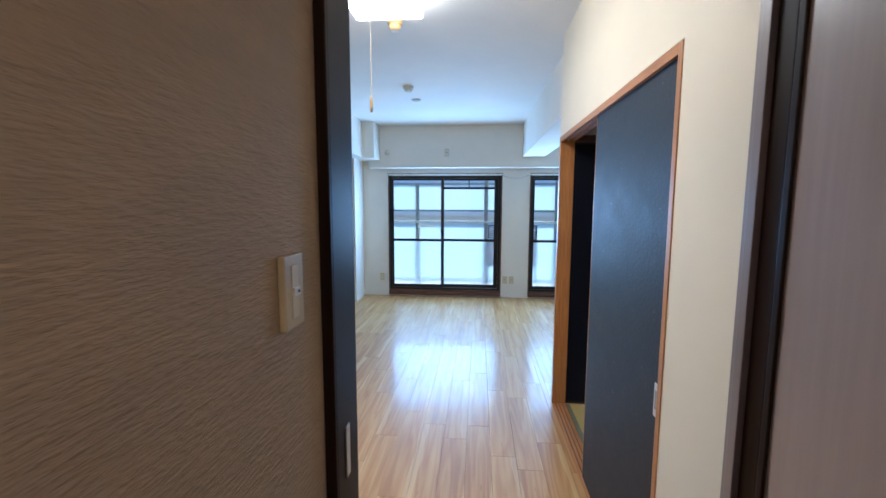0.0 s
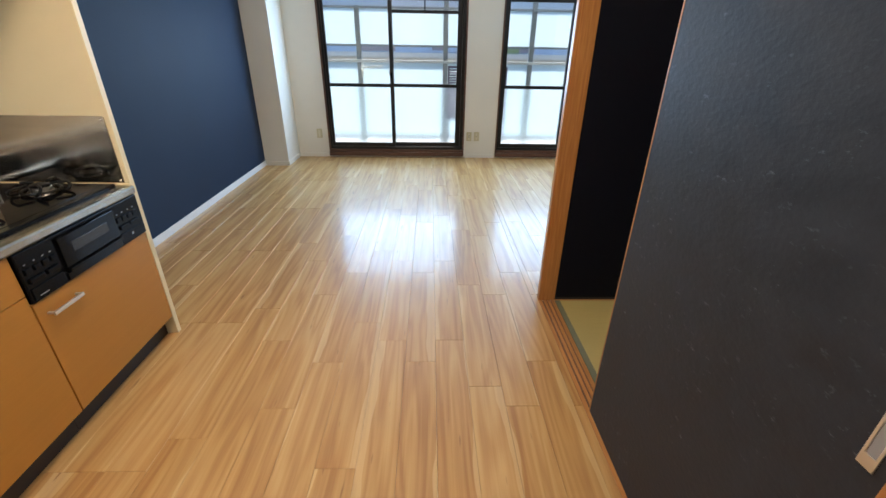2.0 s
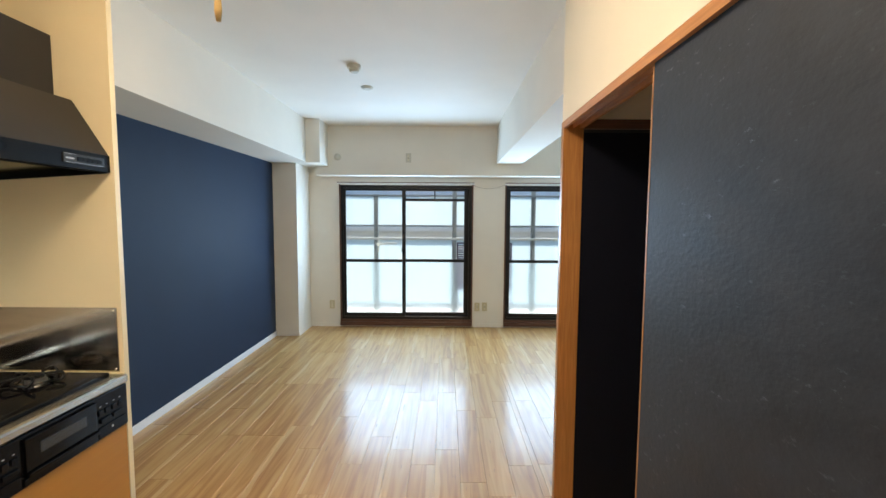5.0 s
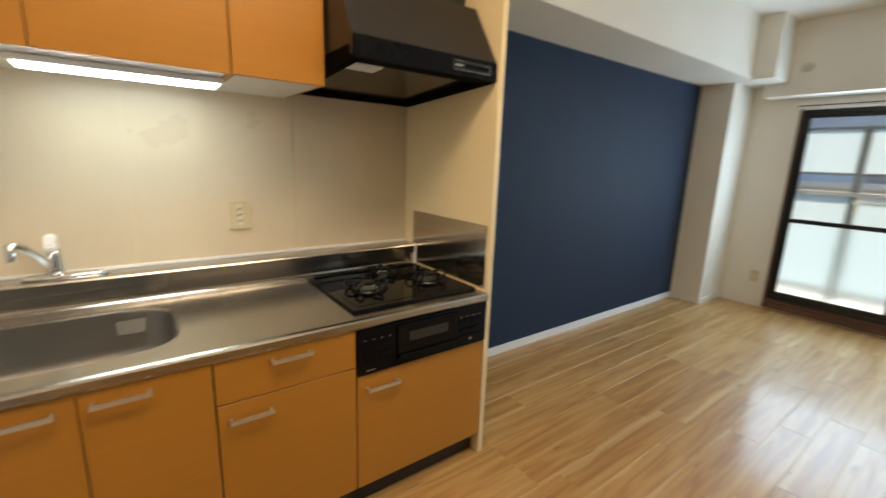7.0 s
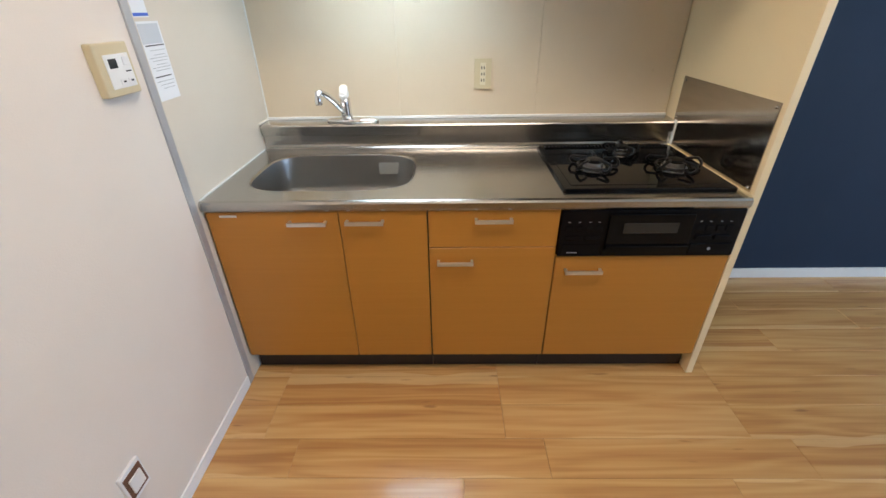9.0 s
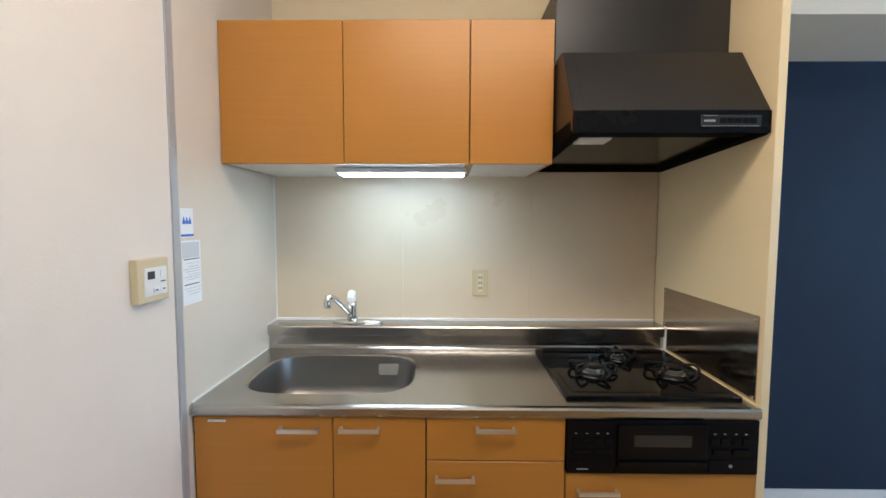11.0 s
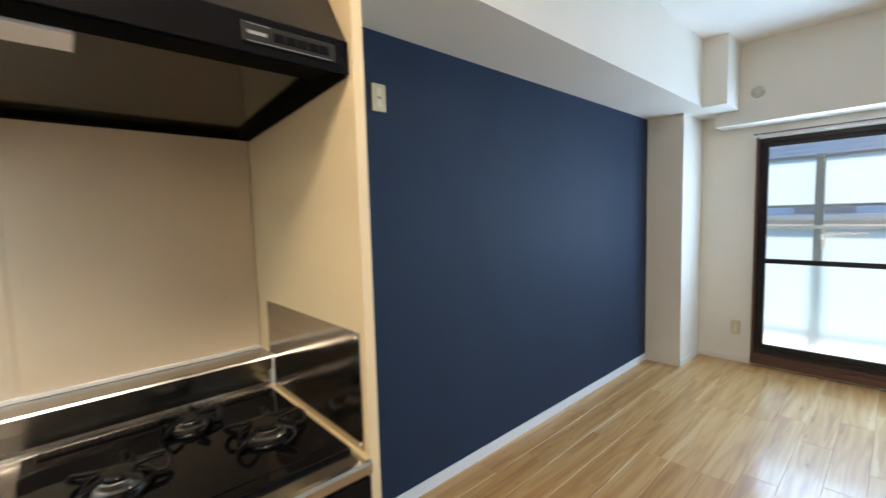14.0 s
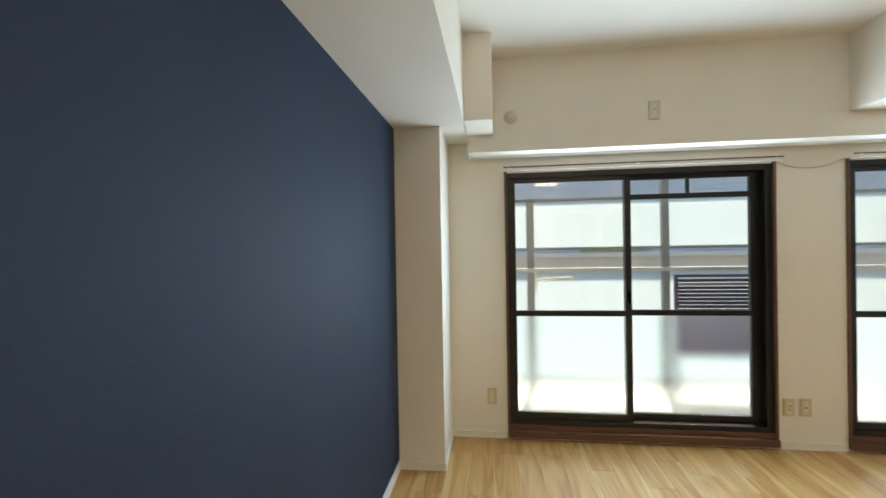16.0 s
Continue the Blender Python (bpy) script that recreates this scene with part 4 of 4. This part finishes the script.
lo = thing("low_wall_outlet", (-0.70, YS, 0.295), "cream flap outlet box low on the white wall", "outlet")
part("plate", box(-0.738, -0.662, YS, YS + 0.010, 0.242, 0.348, 0.003), M_base, lo)
part("recess", box(-0.732, -0.668, YS + 0.009, YS + 0.012, 0.255, 0.335, 0.002), M_sill, lo)
part("flap", box(-0.722, -0.678, YS + 0.011, YS + 0.017, 0.268, 0.318, 0.003), M_whiteplastic, lo)

# ---- sliding door and tatami room ----
fr = thing("sliding_door_frame", (0.74, 2.35, 0), "orange pine frame and grooved sill of sliding door", "door frame", kind="structure")
part("jamb", box(XD - 0.004, XD + 0.098, 1.428, 1.457, 0, 2.026, 0.003), M_casing, fr)
part("jamb", box(XD - 0.004, XD + 0.098, 3.250, 3.290, 0, 2.026, 0.003), M_casing, fr)
part("head", boxes((XD - 0.004, XD + 0.012, 1.457, 3.250, 1.992, 2.026), (XD + 0.042, XD + 0.049, 1.457, 3.250, 1.992, 2.026), (XD + 0.079, XD + 0.098, 1.457, 3.250, 1.992, 2.026),
                  (XD + 0.012, XD + 0.079, 1.457, 3.250, 2.010, 2.026), bevel=0.001), M_casing_y, fr)
for a, b in ((0.0, 0.018), (0.028, 0.044), (0.052, 0.068), (0.076, 0.096)):
    part("sill_rail", box(XD + a, XD + b, 1.457, 3.250, -0.010, 0.006, 0.001), M_casing_y, fr)
part("sill_groove", boxes((XD + 0.018, XD + 0.028, 1.457, 3.250, -0.010, 0.0), (XD + 0.044, XD + 0.052, 1.457, 3.250, -0.010, 0.0), (XD + 0.068, XD + 0.076, 1.457, 3.250, -0.010, 0.0)), M_sill, fr)


def sliding_leaf(x0, y0, y1, handle_y, label):
    root = thing("sliding_door", (x0, (y0 + y1) / 2, 0.006), label, "sliding door", "sliding doors")
    part("leaf", box(x0, x0 + 0.026, y0, y1, 0.007, 2.002, 0.0015), M_fusuma, root)
    part("edge_strip", box(x0 - 0.001, x0 + 0.027, y1, y1 + 0.006, 0.007, 2.002), M_casing, root, "thin orange wooden edge strip")
    z0, z1, a, b = 0.830, 0.945, handle_y - 0.014, handle_y + 0.014
    pull = part("pull", boxes((x0 - 0.003, x0, a, b, z0, z0 + 0.024), (x0 - 0.003, x0, a, b, z1 - 0.024, z1), (x0 - 0.003, x0, a, a + 0.005, z0 + 0.024, z1 - 0.024),
                              (x0 - 0.003, x0, b - 0.005, b, z0 + 0.024, z1 - 0.024), bevel=0.001), M_satin, root, "recessed satin steel pull")
    part("recess", box(x0 - 0.0012, x0, a + 0.0055, b - 0.0055, z0 + 0.0245, z1 - 0.0245), M_greyprint, pull)


sliding_leaf(XD + 0.014, 1.458, 2.370, 1.498, "slate navy paper-faced sliding door, half open")
sliding_leaf(XD + 0.051, 1.458, 2.355, 1.520, "second slate navy sliding door behind the first")

structure("tatami_base", box(XD + 0.096, XE, 0.93 + 0.115, 3.245, -0.012, -0.002), M_concrete, "floor base under the tatami mats", "floor")
structure("tatami_ceiling", box(XD + 0.096, XE, 1.05, 3.245, 2.42, 2.50), M_ceiling, "plain tatami room ceiling", "ceiling")
for k, (x0, x1, y0, y1) in enumerate(((0.778, 1.690, 1.05, 2.14), (0.778, 1.690, 2.142, 3.243), (1.692, 2.58, 1.05, 2.14), (1.692, 2.58, 2.142, 3.243), (2.582, 3.298, 1.05, 3.243))):
    mat = thing("tatami_mat", ((x0 + x1) / 2, (y0 + y1) / 2, 0), "straw tatami mat with green cloth border", "tatami mat", "tatami mats")
    part("straw", box(x0 + 0.03, x1 - 0.03, y0, y1, -0.002, 0.006), M_tatami, mat)
    part("border", box(x0, x0 + 0.03, y0, y1, -0.002, 0.0075), M_tatamiedge, mat)
    part("border", box(x1 - 0.03, x1, y0, y1, -0.002, 0.0075), M_tatamiedge, mat)
pf = thing("partition_frame", (1.68, 3.285, 0), "orange pine lintel and sill of partition doors", "door frame", kind="structure")
part("lintel", box(XD + 0.098, 2.56, 3.240, 3.330, 1.988, 2.035, 0.003), M_sill, pf)
part("sill", box(XD + 0.098, 2.56, 3.245, 3.325, -0.010, 0.006), M_casing_y, pf)
# leaves coloured near black for the dimness of the room
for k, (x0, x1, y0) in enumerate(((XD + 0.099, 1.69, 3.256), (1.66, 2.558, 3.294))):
    p = thing("partition_door", ((x0 + x1) / 2, y0, 0.006), "closed navy sliding partition door, room's dimness in its colour", "sliding door", "partition doors")
    part("leaf", box(x0, x1, y0, y0 + 0.026, 0.007, 1.987, 0.0015), M_fusuma_shaded, p)
    part("edge_strip", boxes((x0, x1, y0 - 0.001, y0, 0.007, 0.022), (x0, x1, y0 - 0.001, y0, 1.972, 1.987)), M_slot, p)

# ---- balcony ----
structure("balcony_floor", box(-1.95, 3.6, YN + 0.15, 8.42, -0.25, -0.06), M_concrete, "pale sunlit concrete balcony floor", "floor")
structure("balcony_ceiling", box(-1.95, 3.6, YN + 0.15, 8.02, 2.42, 2.57), M_outwall, "white balcony slab overhead", "ceiling")
structure("wall_balcony_west", box(-1.95, -1.82, YN + 0.15, 8.30, -0.06, 2.42), M_outwall, "white rendered balcony side wall", "wall")
structure("wall_balcony_east", box(3.47, 3.6, YN + 0.15, 8.30, -0.06, 2.42), M_outwall, "white rendered balcony side wall", "wall")
RY = 8.23
rail = thing("balcony_railing", (0.8, RY, -0.06), "grey metal balcony railing with frosted screens", "railing")
posts = [-1.097 + 1.334 * k for k in range(-0, 4)]
for px in posts:
    part("post", box(px - 0.035, px + 0.035, RY - 0.03, RY + 0.03, -0.06, 2.42 if px > -1 else 1.93, 0.003), M_rail, rail)
# the 1.160 handrail gets the sunlit colour, the others plain grey
for z0, z1, y0, y1 in ((1.160, 1.200, -0.045, 0.045), (1.385, 1.415, -0.02, 0.02), (1.895, 1.925, -0.02, 0.02), (0.02, 0.06, -0.02, 0.02)):
    part("rail", box(-1.82, 3.47, RY + y0, RY + y1, z0, z1, 0.004), M_sunlit_rail if z0 == 1.160 else M_rail, rail)
edges = [-1.82] + posts + [3.47]
for a, b in zip(edges, edges[1:]):
    for z0, z1 in ((1.417, 1.893), (0.062, 1.158)):
        p = part("screen", box(a + 0.036, b - 0.036, RY - 0.004, RY + 0.004, z0, z1), M_screen, rail, "milky frosted screen")
        p.visible_shadow = False
lv = thing("louvre_screen", (0.72, 8.10, -0.06), "violet grey louvred screen standing on the balcony", "louvre screen")
part("frame", boxes((0.275, 0.300, 8.08, 8.12, -0.06, 1.13), (1.175, 1.20, 8.08, 8.12, -0.06, 1.13), (0.300, 1.175, 8.08, 8.12, 0.335, 0.36), (0.300, 1.175, 8.08, 8.12, 1.105, 1.13)), M_louvre, lv)
for k in range(20):
    z = 0.365 + k * 0.0365
    part("slat", prism([(8.085, z), (8.090, z), (8.118, z + 0.028), (8.113, z + 0.028)], "x", 0.300, 1.175), M_louvre, lv)
br = thing("laundry_bracket", (-0.98, 8.17, 1.16), "white metal laundry pole bracket on the railing", "bracket")
part("arm", tube([(-1.05, 8.17, 1.06), (-1.05, 7.98, 1.10), (-0.85, 7.95, 1.115), (-0.72, 7.95, 1.12)], 0.012, 8), M_whiteplastic, br)
for k in range(3):
    xk = -0.98 + k * 0.11
    part("ring", tube([(xk + 0.04 * math.cos(a * math.pi / 8), 7.952, 1.11 + 0.024 * math.sin(a * math.pi / 8)) for a in range(17)], 0.006, 6), M_whiteplastic, br)
part("base", boxes((-1.065, -1.035, 8.16, 8.185, 0.95, 1.16), bevel=0.003), M_whiteplastic, br)

# ---- across the street ----
# unseen ground, made pale so that it reflects sun onto the facade
structure("ground", box(-400, 400, 8.42, 900, -6.2, -6.0), M_bounce_ground, "unseen street level ground, pale to bounce sunlight", "ground")
bld = thing("apartment_building", (0, 22, -6), "pale building with blue siding across the street", "building")
part("wall", box(-16, 18, 20, 30, -6, 1.05), M_facade, bld)
part("parapet", box(-16, 18, 19.55, 20, 0.95, 1.12), M_facade, bld)
for k in range(15):
    z = 2.55 + k * 0.16
    part("siding_board", prism([(21.00, z), (20.96, z), (20.985, z + 0.158), (21.0, z + 0.158)], "x", -18, 22), M_siding, bld)
part("upper_wall", box(-18, 22, 21.0, 28, 1.0, 5.0), M_siding, bld)
for k in range(9):
    x = -12 + k * 3.0
    wq = part("window", box(x, x + 1.5, 20.93, 20.999, 1.15, 2.30), M_facade_dark if k % 2 else M_siding, bld)
    part("pane", box(x + 0.08, x + 0.72, 20.92, 20.935, 1.2, 2.25), M_facade_dark, wq)
fence = thing("slat_fence", (2.6, 19.6, 0), "green slatted fence on the opposite terrace", "fence")
for k in range(20):
    part("slat", box(1.6 + k * 0.1, 1.675 + k * 0.1, 19.6, 19.63, 1.12, 1.62, 0.004), M_fence, fence)
part("rail", box(1.6, 3.58, 19.63, 19.66, 1.2, 1.26), M_fence, fence)

# ---- floor planks ----
PW, PL = 0.1525, 0.912
plank_me = {}
floor = thing("floor", (0, 4, 0), "pale walnut plank floor, glossy, with fine joints", "floor", kind="structure")


def plank_mesh(w, l):
    key = (round(w, 3), round(l, 3))
    if key not in plank_me:
        bm = box(-w / 2, w / 2, -l / 2, l / 2, -0.012, 0.0, 0.0011, 1)
        me = bpy.data.meshes.new("plank")
        bmesh.ops.recalc_face_normals(bm, faces=bm.faces)
        bm.to_mesh(me)
        bm.free()
        me.materials.append(M_plank)
        plank_me[key] = me
    return plank_me[key]


rng = random.Random(5)
row, x = 0, XW
while x < XE - 0.01:
    x1 = min(x + PW, XE)
    start = YS if x < XD - 0.02 else 3.327
    if x < XD - 0.02 < x1:
        x1 = min(x1, XD)
    y = start - rng.choice((0.0, 0.17, 0.34, 0.46, 0.61, 0.75))
    while y < YN - 0.005:
        a, b = max(y, start), min(y + PL, YN)
        if b - a > 0.02:
            ob = new("plank", plank_mesh(x1 - x - 0.0006, b - a - 0.0006))
            ob.parent = floor
            ob.location = Vector(((x + x1) / 2, (a + b) / 2, 0)) - floor.location
        y += PL
    x = x1
    row += 1
